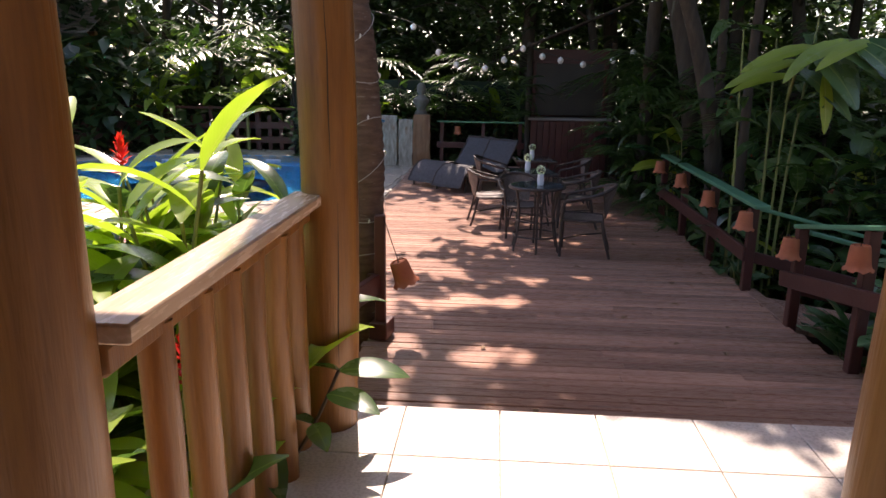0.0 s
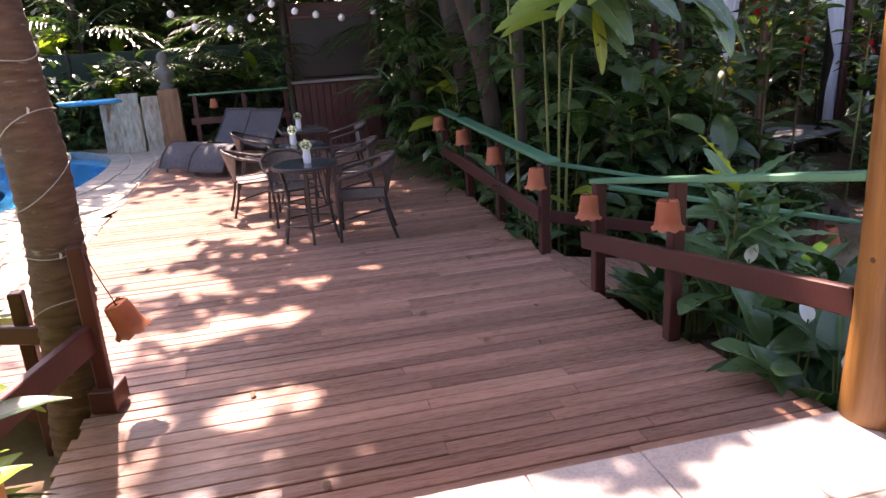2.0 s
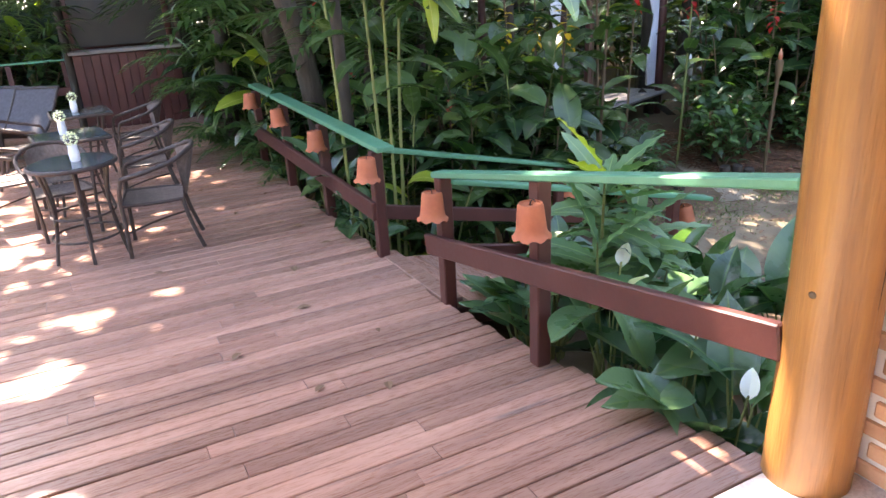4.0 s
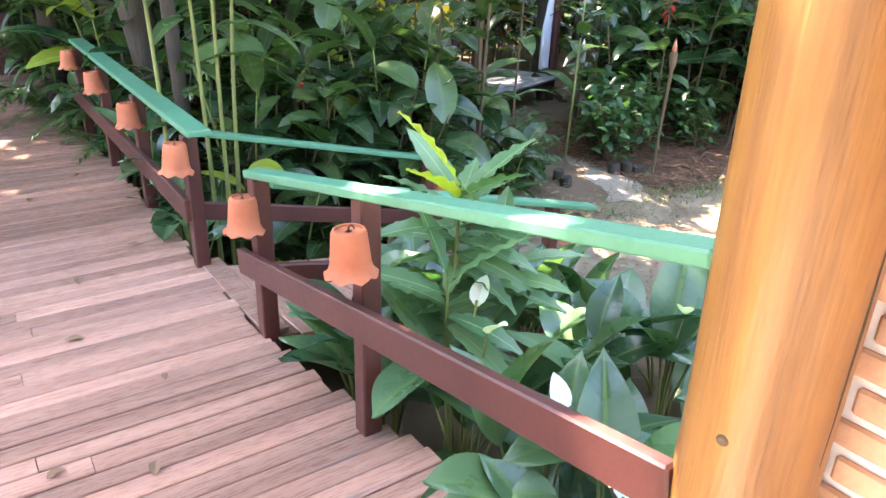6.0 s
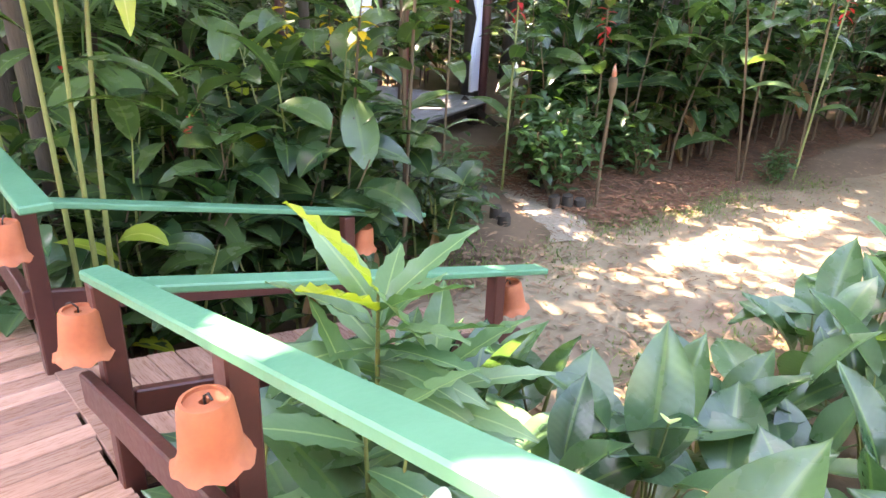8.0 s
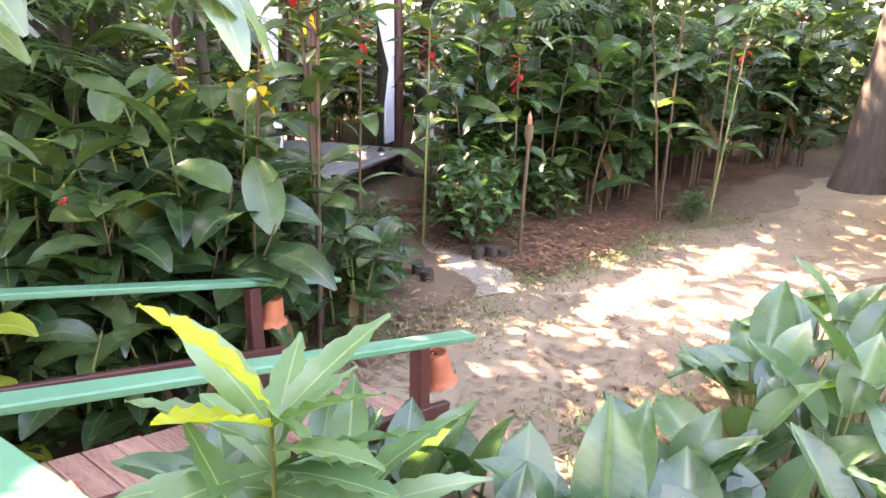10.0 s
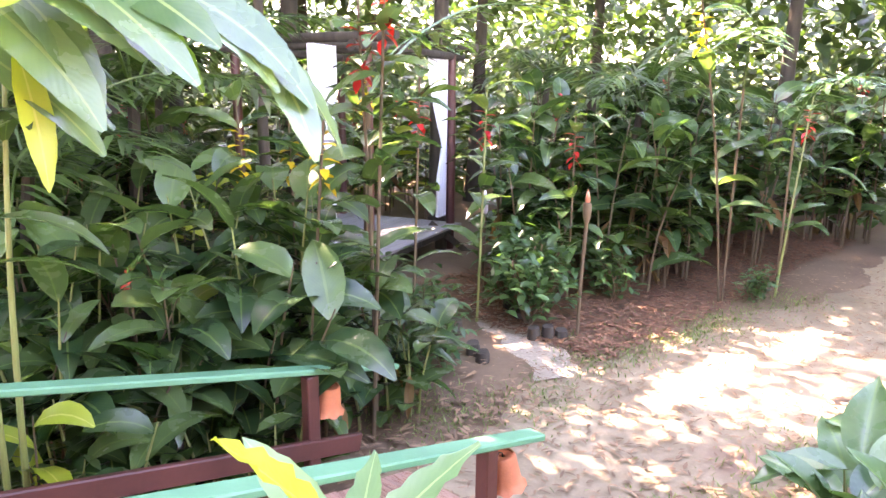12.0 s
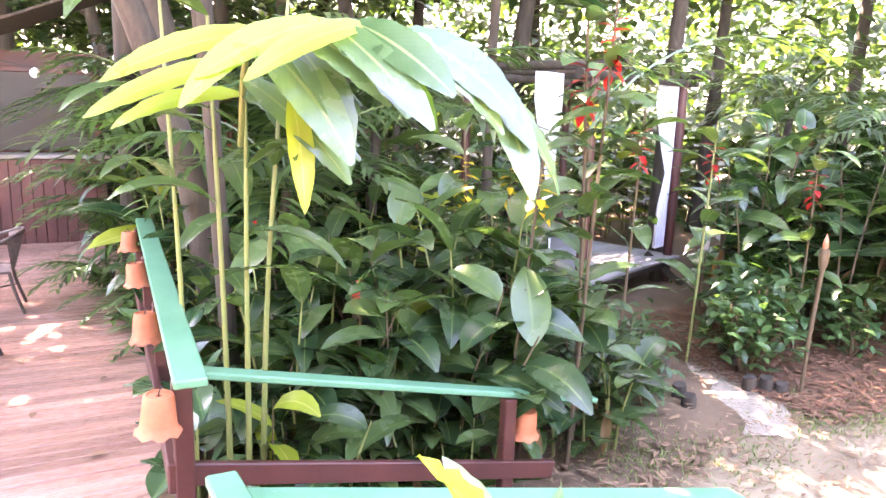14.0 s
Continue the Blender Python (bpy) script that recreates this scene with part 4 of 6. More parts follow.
def lounger(m):
    th = thing("sun_lounger", "dark mesh sun lounger with curved knee hump and raised back", "lounger", m, "sun loungers")
    prof = [Vector(p) for p in curve((0.0, 0, 0.10), (0.14, 0, 0.30), (0.36, 0, 0.42), (0.65, 0, 0.38), (0.98, 0, 0.26), (1.25, 0, 0.26), (1.48, 0, 0.46), (1.74, 0, 0.78), k=5)]
    vs, fs = [], []
    n = len(prof)
    for s in (-1, 1):
        for p in prof:
            vs.append((p.x, s * 0.29, p.z))
    for i in range(n - 1):
        fs.append((i, i + 1, n + i + 1, n + i))
    vs += [(x, y, z - 0.018) for x, y, z in vs]
    fs += [tuple(q + 2 * n for q in reversed(f)) for f in fs] + [(i, n + i, 3 * n + i, 2 * n + i) for i in (0, n - 1)]
    part("sling", Geo().add(vs, fs), SLING, th, "dark mesh sling")
    for s in (-1, 1):
        part("side_frame", Geo().tube([(p.x, s * 0.305, p.z - 0.01) for p in prof], 0.019, 8), RATTAN, th)
        for x, z in ((0.18, 0.27), (1.12, 0.25)):
            part("leg", bent([(x - 0.04, s * 0.30, 0), (x, s * 0.305, z)], 0.016), RATTAN, th)
    for x, z in ((0.02, 0.11), (1.12, 0.22), (1.72, 0.76)):
        part("cross_bar", bent([(x, -0.30, z), (x, 0.30, z)], 0.014), RATTAN, th)
    return th


l0 = lounger(T(-0.42, 10.95, DZ, 56, 0.95))
copy_thing(l0, T(-0.86, 11.45, DZ, 54))

# ---- garden shelter with white curtains ----
gz = thing("garden_shelter", "raised grey board platform under a rustic post and beam frame", "gazebo", T(8.05, 11.05, GZ, 22))
for i in range(15):
    part("deck_board", Geo().box((2.55, 0.128, 0.035), T(0, -1.0 + 0.135 * i, 0.345), 0.004), GREY_WOOD, gz, smooth=False)
for s in (-1, 1):
    part("bearer", Geo().box((2.5, 0.09, 0.12), T(0, s * 0.92, 0.265), 0.005), TREE_BARK, gz, smooth=False)
for x, y in ((-1.18, -0.92), (1.18, -0.92), (1.18, 0.92), (-1.18, 0.92)):
    part("post", Geo().tube([(x, y, -0.05), (x + 0.02, y, 1.4), (x, y, 2.75)], [0.065, 0.06, 0.055], 12), RED_WOOD, gz)
    part("stump", Geo().tube([(x * 0.9, y * 0.9, -0.05), (x * 0.9, y * 0.9, 0.2)], 0.09, 10), TREE_BARK, gz)
for a, b2 in (((-1.5, -0.92, 2.72), (1.55, -0.92, 2.74)), ((-1.5, 0.92, 2.72), (1.55, 0.92, 2.74)), ((-1.18, -1.3, 2.83), (-1.18, 1.3, 2.83)), ((1.18, -1.3, 2.84), (1.18, 1.3, 2.84)),
              ((0, -1.3, 2.83), (0, 1.3, 2.83))):
    part("beam", Geo().tube([a, [(p + q) / 2 for p, q in zip(a, b2)], b2], [0.06, 0.055, 0.05], 10), TREE_BARK, gz)
part("brace", Geo().box((0.9, 0.05, 0.09), Matrix.Translation((1.05, -1.05, 0.12)) @ Euler((0, radians(38), radians(-60))).to_matrix().to_4x4(), 0.004), TREE_BARK, gz, smooth=False)


def curtain(x, y, z0, z1, tie, w, rz):
    g, vs = Geo(), []
    nu, nv = 26, 22
    for j in range(nv + 1):
        t = j / nv
        z = z1 + (z0 - z1) * t
        d = abs(z - tie)
        k = 0.22 + 0.78 * min(1, d / (0.9 if z > tie else 0.55)) ** 0.8
        if z < tie:
            k = 0.22 + 0.35 * min(1, d / 0.5)
        for i in range(nu + 1):
            u = i / nu - 0.5
            vs.append((u * w * k + 0.14 * (1 - k), 0.045 * math.sin(u * 34 + 2 * t) * (0.5 + 0.5 * k), z))
    g.add(vs, [(j * (nu + 1) + i, j * (nu + 1) + i + 1, (j + 1) * (nu + 1) + i + 1, (j + 1) * (nu + 1) + i) for j in range(nv) for i in range(nu)])
    return single("curtain", g, WHITE_CLOTH, "white gauze curtain tied back on the shelter post", "curtain", T(x, y, 0, rz), "shelter curtains", smooth="all")


curtain(9.32, 10.66, -0.30, 1.98, 0.75, 0.75, 22)
curtain(6.98, 10.15, -0.32, 1.96, 0.75, 0.45, 22)

# torches and log edging


def torch(x, y, h, lean, white=False):
    th = thing("garden_torch", "bamboo garden torch stuck in the soil", "torch", T(x, y, ground_z(x, y) - 0.05), "garden torches")
    part("pole", Geo().tube([(0, 0, 0), (lean * 0.5, 0.01, h * 0.5), (lean, 0, h)], [0.016, 0.018, 0.019], 10), TWIG, th)
    part("head", Geo().lathe([(0.018, 0), (0.036, 0.06), (0.042, 0.16), (0.036, 0.19), (0.015, 0.20)], (lean, 0, h), 12), TWIG if not white else GREY_WOOD, th)
    part("wick_cap", Geo().lathe([(0.02, 0), (0.026, 0.03), (0.020, 0.07), (0.008, 0.11), (0.002, 0.13)], (lean, 0, h + 0.19), 10), WHITE_CLOTH if white else TERRACOTTA, th, "pale wick cap")


torch(8.05, 8.62, 0.95, 0.0, True)
torch(7.68, 7.05, 1.15, 0.05)
for x, y in ((7.40, 7.18), (7.30, 7.27), (7.50, 7.10), (7.62, 7.72), (7.70, 7.86), (7.78, 8.0), (6.55, 7.22), (6.60, 7.38), (6.86, 7.85), (6.95, 8.0)):
    h = R.uniform(0.09, 0.15)
    g = Geo().tube([(0, 0, -0.05), (0.005, 0, h * 0.7), (0, 0.004, h)], [0.062, 0.060, 0.054], 10)
    single("log_stub", g, TREE_BARK, "short grey-brown log stub edging the gravel path", "log", T(x, y, ground_z(x, y), R.uniform(0, 90)), "path edging")

# ---- round the pool ----
single("garden_statue", Geo().lathe([(0.10, 0), (0.13, 0.02), (0.13, 0.10), (0.09, 0.14), (0.10, 0.20), (0.17, 0.30), (0.165, 0.36), (0.08, 0.42), (0.06, 0.45), (0.085, 0.50), (0.095, 0.57), (0.08, 0.64), (0.03, 0.69), (0.0, 0.695)], n=18),
       surface("old_concrete", (0.11, 0.11, 0.09), (0.26, 0.25, 0.21), 0.9, 8, bump=0.6), "weathered grey bust statue on the stone slabs", "statue", T(-1.18, 14.42, 0.70))
YELLOW_FOAM = surface("yellow_foam", (0.66, 0.52, 0.02), (0.80, 0.68, 0.05), 0.6, 20, bump=0.1)
single("pool_noodle", Geo().tube(curve((-5.05, 14.75, -0.385), (-4.7, 14.65, -0.38), (-4.4, 14.60, -0.385), (-4.15, 14.35, -0.39), k=6), 0.035, 10), YELLOW_FOAM,
       "yellow foam noodle floating on the pool", "pool float")
for i, (x, y, rz) in enumerate(((-4.65, 15.47, 0), (-6.9, 15.1, 25))):
    th = thing("skimmer_inlet", "white skimmer inlet in the pool wall", "pool fitting", T(x, y, -0.44, rz), "pool inlets")
    part("frame", Geo().box((0.34, 0.03, 0.16), None, 0.01), WHITE_CLOTH, th, smooth=False)
    part("flap", Geo().box((0.26, 0.012, 0.09), T(0, -0.018, 0), 0.004), POOL_BLUE, th, "blue flap", smooth=False)
GREEN_MESH = surface("green_mesh", (0.005, 0.018, 0.010), (0.012, 0.036, 0.020), 0.8, 20, bump=0.3)
gp = thing("mesh_fence", "dark green shade mesh fence on thin posts", "fence")
for i in range(5):
    part("mesh_panel", Geo().box((1.18, 0.02, 1.95), T(-3.6 + 1.2 * i, 15.75, 0.45), 0.004), GREEN_MESH, gp, smooth=False)
    part("post", Geo().tube([(-4.2 + 1.2 * i, 15.72, -0.6), (-4.2 + 1.2 * i, 15.72, 1.5)], 0.03, 8), DARK_METAL, gp)
ki = thing("pool_kiosk", "small pool kiosk with a pale shingle roof on log posts", "kiosk", T(-10.9, 18.0, -0.6))
for x, y in ((-1.2, -1.0), (1.2, -1.0), (1.2, 1.0), (-1.2, 1.0)):
    part("post", Geo().tube([(x, y, 0), (x, y, 3.0)], 0.08, 10), POST_WOOD, ki)
SHINGLE = surface("pale_shingle", (0.20, 0.17, 0.14), (0.42, 0.37, 0.31), 0.9, 6, (8, 1, 1), 0.6, 0.2)
for i in range(9):
    for s in (-1, 1):
        part("shingle_row", Geo().box((3.3, 0.26, 0.03), Matrix.Translation((0, s * (1.75 - 0.2 * i), 2.95 + 0.11 * i)) @ Matrix.Rotation(radians(-s * 24), 4, "X"), 0.004), SHINGLE, ki, smooth=False)
part("tie_beam", Geo().tube([(-1.5, -1.0, 3.0), (1.5, -1.0, 3.0)], 0.07, 8), POST_WOOD, ki)


def rosette(x, y, z, n, L, W, mat, label, seed):
    rr = random.Random(seed)
    th = thing("bedding_plant", label, "plant", T(x, y, z), "poolside plants")
    for i in range(n):
        lf = Geo().leaf((0, 0, 0), 0, rr.uniform(0.4, 1.2), L * rr.uniform(0.7, 1.1), W, rr.uniform(0.5, 1.3), 6, 0.3, 0.8, 0.7)
        part("leaf", lf, mat, th, "", Matrix.Rotation(radians(i * 137.5), 4, "Z") @ Matrix.Translation((0.02, 0, 0.02 + 0.012 * i)))


RED_LEAF = foliage("red_leaf", (0.22, 0.015, 0.03), (0.48, 0.06, 0.07), 0.4, 0.35)
rosette(-3.15, 7.2, PZ - 0.2, 22, 0.34, 0.09, RED_LEAF, "red-leaved bedding plant by the pool", 3)
rosette(-3.35, 6.8, PZ - 0.2, 20, 0.32, 0.09, RED_LEAF, "red-leaved bedding plant by the pool", 4)
rosette(-1.75, 5.95, PZ - 0.2, 18, 0.36, 0.10, LEAF_YELLOW, "yellow-green bedding plant by the deck", 5)
rosette(-3.35, 7.9, PZ - 0.2, 18, 0.40, 0.08, LEAF_VARIEG, "pale spiky plant at the pool edge", 6)
rosette(-1.5, 5.4, PZ - 0.2, 18, 0.36, 0.10, LEAF_YELLOW, "yellow-green bedding plant by the deck", 7)

# ---- plants ----


def on_ground(x, y):
    return ground_z(x, y) - 0.02


def cane_clump(rr, canes, height, L, W, spread, leaf_mat, stem_mat, label, group, flower=0, lean=0.25, first=0.16):
    """Ginger-like clump: leaning canes with two rows of long leaves. Returns the thing, at the origin."""
    th = thing("ginger_plant", label, "plant", None, group)
    for c in range(canes):
        a = rr.uniform(0, 6.28)
        r = spread * math.sqrt(rr.random())
        h = height * rr.uniform(0.72, 1.08)
        la = rr.uniform(0, 6.28)
        lx, ly = lean * h * math.cos(la) * rr.random(), lean * h * math.sin(la) * rr.random()
        b = Vector((r * math.cos(a), r * math.sin(a), 0))
        pts = [b + Vector((lx * t * t, ly * t * t, h * t)) for t in (0, 0.25, 0.5, 0.75, 1)]
        cane = part("cane", Geo().tube(pts, [0.013, 0.012, 0.010, 0.008, 0.004], 6), stem_mat, th)
        gl_, gw = Geo(), Geo()
        plane = rr.uniform(0, 180)
        n = max(5, int(h * (1 - first) / (L * 0.25)))
        for i in range(n):
            t = first + (1 - first) * (i + 0.5) / n
            p = b + Vector((lx * t * t, ly * t * t, h * t))
            s = 180 * (i % 2)
            k = 0.75 + 0.35 * math.sin(math.pi * (i + 0.5) / n)
            if t < 0.6 and rr.random() < 0.13:
                gw.leaf(p, plane + s + rr.uniform(-40, 40), rr.uniform(-1.2, -0.6), L * 0.7, W * 0.45, rr.uniform(-0.2, 0.6), 6, 0.7, 0.85, 0.7, rr.uniform(-0.8, 0.8), 0.06)
                continue
            gl_.leaf(p, plane + s + rr.uniform(-35, 35), rr.uniform(0.2, 0.75) + 0.4 * (t > 0.9), L * k * rr.uniform(0.75, 1.15), W * rr.uniform(0.8, 1.15),
                     rr.uniform(0.6, 1.6), 6, 0.22, 0.85, 0.68, rr.uniform(-0.5, 0.5), 0.02)
        q = rr.random()
        part("foliage", gl_, LEAF_YELLOW if q < 0.02 else LEAF_BRIGHT if q < 0.06 and first < 0.3 else leaf_mat, cane, "yellowing leaves" if q < 0.02 else "")
        if gw.v:
            part("withered_leaves", gw, LEAF_WITHERED, cane, "withered brown hanging leaves")
        if flower and rr.random() < flower:
            gf = Geo()
            for q in range(10):
                gf.leaf(pts[-1] + Vector((0, 0, -0.022 * q)), rr.uniform(0, 360), 0.6 - 0.12 * q, 0.085, 0.042, 0.4, 3, 0.3)
            part("flower", gf, RED_PETAL, cane, "red flower bracts")
    return th


def scatter(proto, places):
    """Lays the first plant at the first place and copies of it at the others."""
    for i, (x, y, rz, s) in enumerate(places):
        m = T(x, y, on_ground(x, y), rz, s)
        if i == 0 and not proto.get("laid"):
            proto.matrix_basis = m
            proto["laid"] = 1
        else:
            mm = m
            o = copy_thing(proto, Matrix())
            o.matrix_basis = mm


def in_view_gap(x, y):
    a = math.degrees(math.atan2(y - 3.4, x - 2.35))
    return 40.0 < a < 57.0


def spots(rr, n, x0, x1, y0, y1, smin=0.8, smax=1.2, ok=None):
    out = []
    for _ in range(n * 40):
        if len(out) >= n:
            break
        x, y = rr.uniform(x0, x1), rr.uniform(y0, y1)
        if (ok is None or ok(x, y)) and all((x - p[0]) ** 2 + (y - p[1]) ** 2 > 0.06 for p in out):
            out.append((x, y, rr.uniform(0, 360), rr.uniform(smin, smax)))
    return out


rr = random.Random(21)
gA = cane_clump(rr, 4, 1.75, 0.60, 0.195, 0.36, LEAF_GINGER, CANE, "tall leafy ginger clump with green canes", "ginger thicket")
gB = cane_clump(rr, 4, 1.45, 0.52, 0.175, 0.36, LEAF_GINGER, TWIG, "leafy dark ginger clump with brown stems", "ginger thicket")
gC = cane_clump(rr, 4, 1.95, 0.56, 0.190, 0.30, LEAF_GINGER, TWIG, "tall ginger clump with red flower heads", "ginger thicket", 0.12)
gD = cane_clump(rr, 4, 0.90, 0.54, 0.195, 0.36, LEAF_GINGER, CANE, "low leafy ginger clump", "ginger thicket", 0, 0.3, 0.12)


gE = cane_clump(rr, 4, 1.80, 0.66, 0.205, 0.36, LEAF_GINGER, TWIG, "tall broad-leaved ginger clump with brown stems", "ginger thicket", 0.07, 0.25, 0.22)
gF = cane_clump(rr, 4, 1.30, 0.62, 0.205, 0.36, LEAF_GINGER, TWIG, "low ginger clump with broad leaves down to the litter", "ginger thicket", 0.03, 0.3, 0.14)


def off_path(x, y):
    return not (6.3 < x < 8.6 and 6.2 < y < 9.2 and abs((x - 6.8) - (y - 6.55) * 0.56) < 0.5) and not (6.8 < x < 9.6 and 9.6 < y < 12.4)


# bed behind the ramp
for proto, n in ((gA, 11), (gB, 11), (gC, 6), (gD, 10)):
    scatter(proto, spots(rr, n, 2.95, 6.3, 6.75, 9.6, 0.7, 1.08, lambda x, y: off_path(x, y) and not in_view_gap(x, y)))
# dark broad clumps just behind the ramp rail
gH = cane_clump(rr, 4, 1.25, 0.58, 0.235, 0.22, LEAF_GINGER, TWIG, "dark glossy broad-leaved ginger behind the ramp rail", "ginger thicket", 0, 0.35, 0.38)
scatter(gH, ((4.30, 6.78, 0, 1.0), (4.80, 6.95, 130, 1.05), (3.65, 6.80, 70, 0.9), (3.95, 7.25, 200, 1.1), (5.25, 7.15, 290, 0.85)))
# low front row, beside the ramp and the gravel path
scatter(gD, spots(rr, 11, 2.95, 5.7, 6.6, 7.3, 0.6, 0.9, off_path))
# along the deck
for proto, n in ((gA, 10), (gB, 8), (gC, 6)):
    scatter(proto, spots(rr, n, 2.9, 5.2, 9.4, 14.5, 0.95, 1.35))
# bed beyond the path
for proto, n in ((gE, 22), (gF, 22), (gC, 5)):
    scatter(proto, spots(rr, n, 8.3, 14.5, 6.4, 9.6, 0.95, 1.35, lambda x, y: off_path(x, y) and y > 7.75 - 0.22 * (x - 8.3) and not in_view_gap(x, y)))
# round and behind the shelter
for proto, n in ((gA, 8), (gB, 8), (gC, 8)):
    scatter(proto, spots(rr, n, 4.8, 13.5, 12.3, 16, 0.9, 1.3))
scatter(gB, spots(rr, 8, 4.0, 6.4, 9.6, 12, 0.9, 1.2, lambda x, y: not in_view_gap(x, y)))
# garden past the near bed
for proto, n in ((gA, 6), (gC, 6), (gB, 6)):
    scatter(proto, spots(rr, n, 9.5, 15, 1.0, 4.0, 0.9, 1.2))


# broad-leaved plants below the rail
def broad_leaf_mesh(L, W, droop, fold, name):
    """A broad blade with a sunk midrib and raised side veins."""
    g = Geo()
    n, w = 56, 4
    vs, uv = [], []
    for i in range(n + 1):
        t = i / n
        wd = 0.5 * W * max(math.sin(math.pi * min(0.998, max(0.004, t ** 0.82))), 0.01) ** 0.72
        x = L * (t - 0.12 * droop * t * t)
        zc = -L * droop * 0.42 * t * t
        for j in range(-w, w + 1):
            a = abs(j / w)
            rib = 0.0010 * math.sin(6.283 * 13 * (t - 0.22 * a)) * min(1, 3 * a) * (1 - 0.5 * t)
            sag = 0.030 * W * math.sin(t * 9 + (2 if j > 0 else 0)) * a * a
            vs.append((x - 0.04 * L * a * a, wd * j / w, zc + fold * wd * a ** 1.3 + rib + sag))
            uv.append((0.5 + 0.5 * j / w, t))
    k = 2 * w + 1
    g.add(vs, [(i * k + j, (i + 1) * k + j, (i + 1) * k + j + 1, i * k + j + 1) for i in range(n) for j in range(2 * w)], uv)
    return g.mesh(name, LEAF_LILY, "all")


LILY = [broad_leaf_mesh(0.50, 0.245, 0.5, 0.34, "leaf"), broad_leaf_mesh(0.46, 0.235, 1.0, 0.26, "leaf"), broad_leaf_mesh(0.52, 0.25, 0.3, 0.42, "leaf"), broad_leaf_mesh(0.47, 0.22, 0.75, 0.55, "leaf")]


def broad_plant(rr, x, y, h, n, s, flower=False):
    th = thing("broad_leaf_plant", "glossy broad-leaved plant with ribbed green leaves", "plant", T(x, y, on_ground(x, y)), "broad-leaved bed")
    for i in range(n):
        gp = Geo()
        a = i * 137.5 + rr.uniform(-25, 25)
        ca, sa = math.cos(radians(a)), math.sin(radians(a))
        reach = rr.uniform(0.05, 0.20) * s
        hh = h * rr.uniform(0.35, 0.88)
        tip = Vector((ca * reach, sa * reach, hh))
        gp.tube(curve((ca * 0.02, sa * 0.02, 0), (ca * reach * 0.45, sa * reach * 0.45, hh * 0.55), tip, k=3), [0.008] * 4 + [0.006] * 2 + [0.004], 5)
        elev = rr.choice((rr.uniform(0.75, 1.35), rr.uniform(0.75, 1.35), rr.uniform(0.1, 0.8)))
        k = s * rr.uniform(0.72, 1.1)
        m = Matrix.Translation(tip) @ Euler((rr.uniform(-0.35, 0.35), -elev, radians(a + rr.uniform(-25, 25)))).to_matrix().to_4x4() @ Matrix.Diagonal((k, k, k, 1))
        stalk = part("stalk", gp, CANE, th)
        part("leaf", LILY[rr.randrange(4)], None, stalk, "", m)
    if flower:
        g = Geo()
        g.tube(curve((0, 0, 0), (0.02, 0.01, h * 0.7), (0.05, 0.0, h * 1.08), k=4), 0.005, 5)
        part("flower_stalk", g, CANE, th)
        part("spathe", Geo().leaf((0.05, 0, h * 1.05), rr.uniform(0, 360), 0.9, 0.14, 0.075, 0.5, 6, 0.45, 0.7, 0.8), WHITE_PETAL, th, "white flower spathe")
    return th


rr = random.Random(4)
bed = []
for _ in range(900):
    if len(bed) >= 27:
        break
    x, y = rr.uniform(2.92, 5.4), rr.uniform(3.05, 4.95)
    if x < 3.05 and y < 3.3 or (x > 4.7 and y > 4.45):
        continue
    if all((x - p) ** 2 + (y - q) ** 2 > 0.10 for p, q in bed):
        bed.append((x, y))
for i, (x, y) in enumerate(bed):
    h = (0.90 - 0.17 * (x - 2.95)) * rr.uniform(0.75, 1.05)
    broad_plant(rr, x, y, h, rr.choice((5, 6, 7)), rr.uniform(0.85, 1.1), i % 9 == 2)
for x, y, h, s in ((2.86, 4.72, 0.72, 0.62), (3.00, 4.12, 0.85, 0.9), (3.00, 3.72, 0.75, 0.95), (2.98, 3.42, 0.62, 0.95)):
    broad_plant(rr, x, y, h, 5, s, True)
for x, y, h in ((5.75, 4.15, 0.62), (6.05, 4.25, 0.70), (5.55, 3.75, 0.66), (5.95, 3.70, 0.75), (6.35, 3.9, 0.8), (6.2, 3.3, 0.7), (5.3, 3.3, 0.6), (6.7, 4.15, 0.75), (6.9, 3.6, 0.8)):
    broad_plant(rr, x, y, h, 6, 0.95)

# plants creeping under the long rail
for y, s, h in ((6.5, 0.55, 0.35), (6.85, 0.6, 0.42), (7.2, 0.5, 0.36), (7.55, 0.6, 0.45), (8.3, 0.55, 0.40), (9.1, 0.6, 0.40)):
    broad_plant(rr, 2.66 + rr.uniform(-0.03, 0.06), y, h + 0.50, 8, s + 0.12)
# low leaves along the near side of the ramp
for x, y, h in ((2.98, 4.98, 0.92), (3.30, 5.00, 0.86), (3.66, 5.00, 0.74), (4.02, 4.98, 0.55)):
    broad_plant(rr, x, y, h, 9, 0.66)


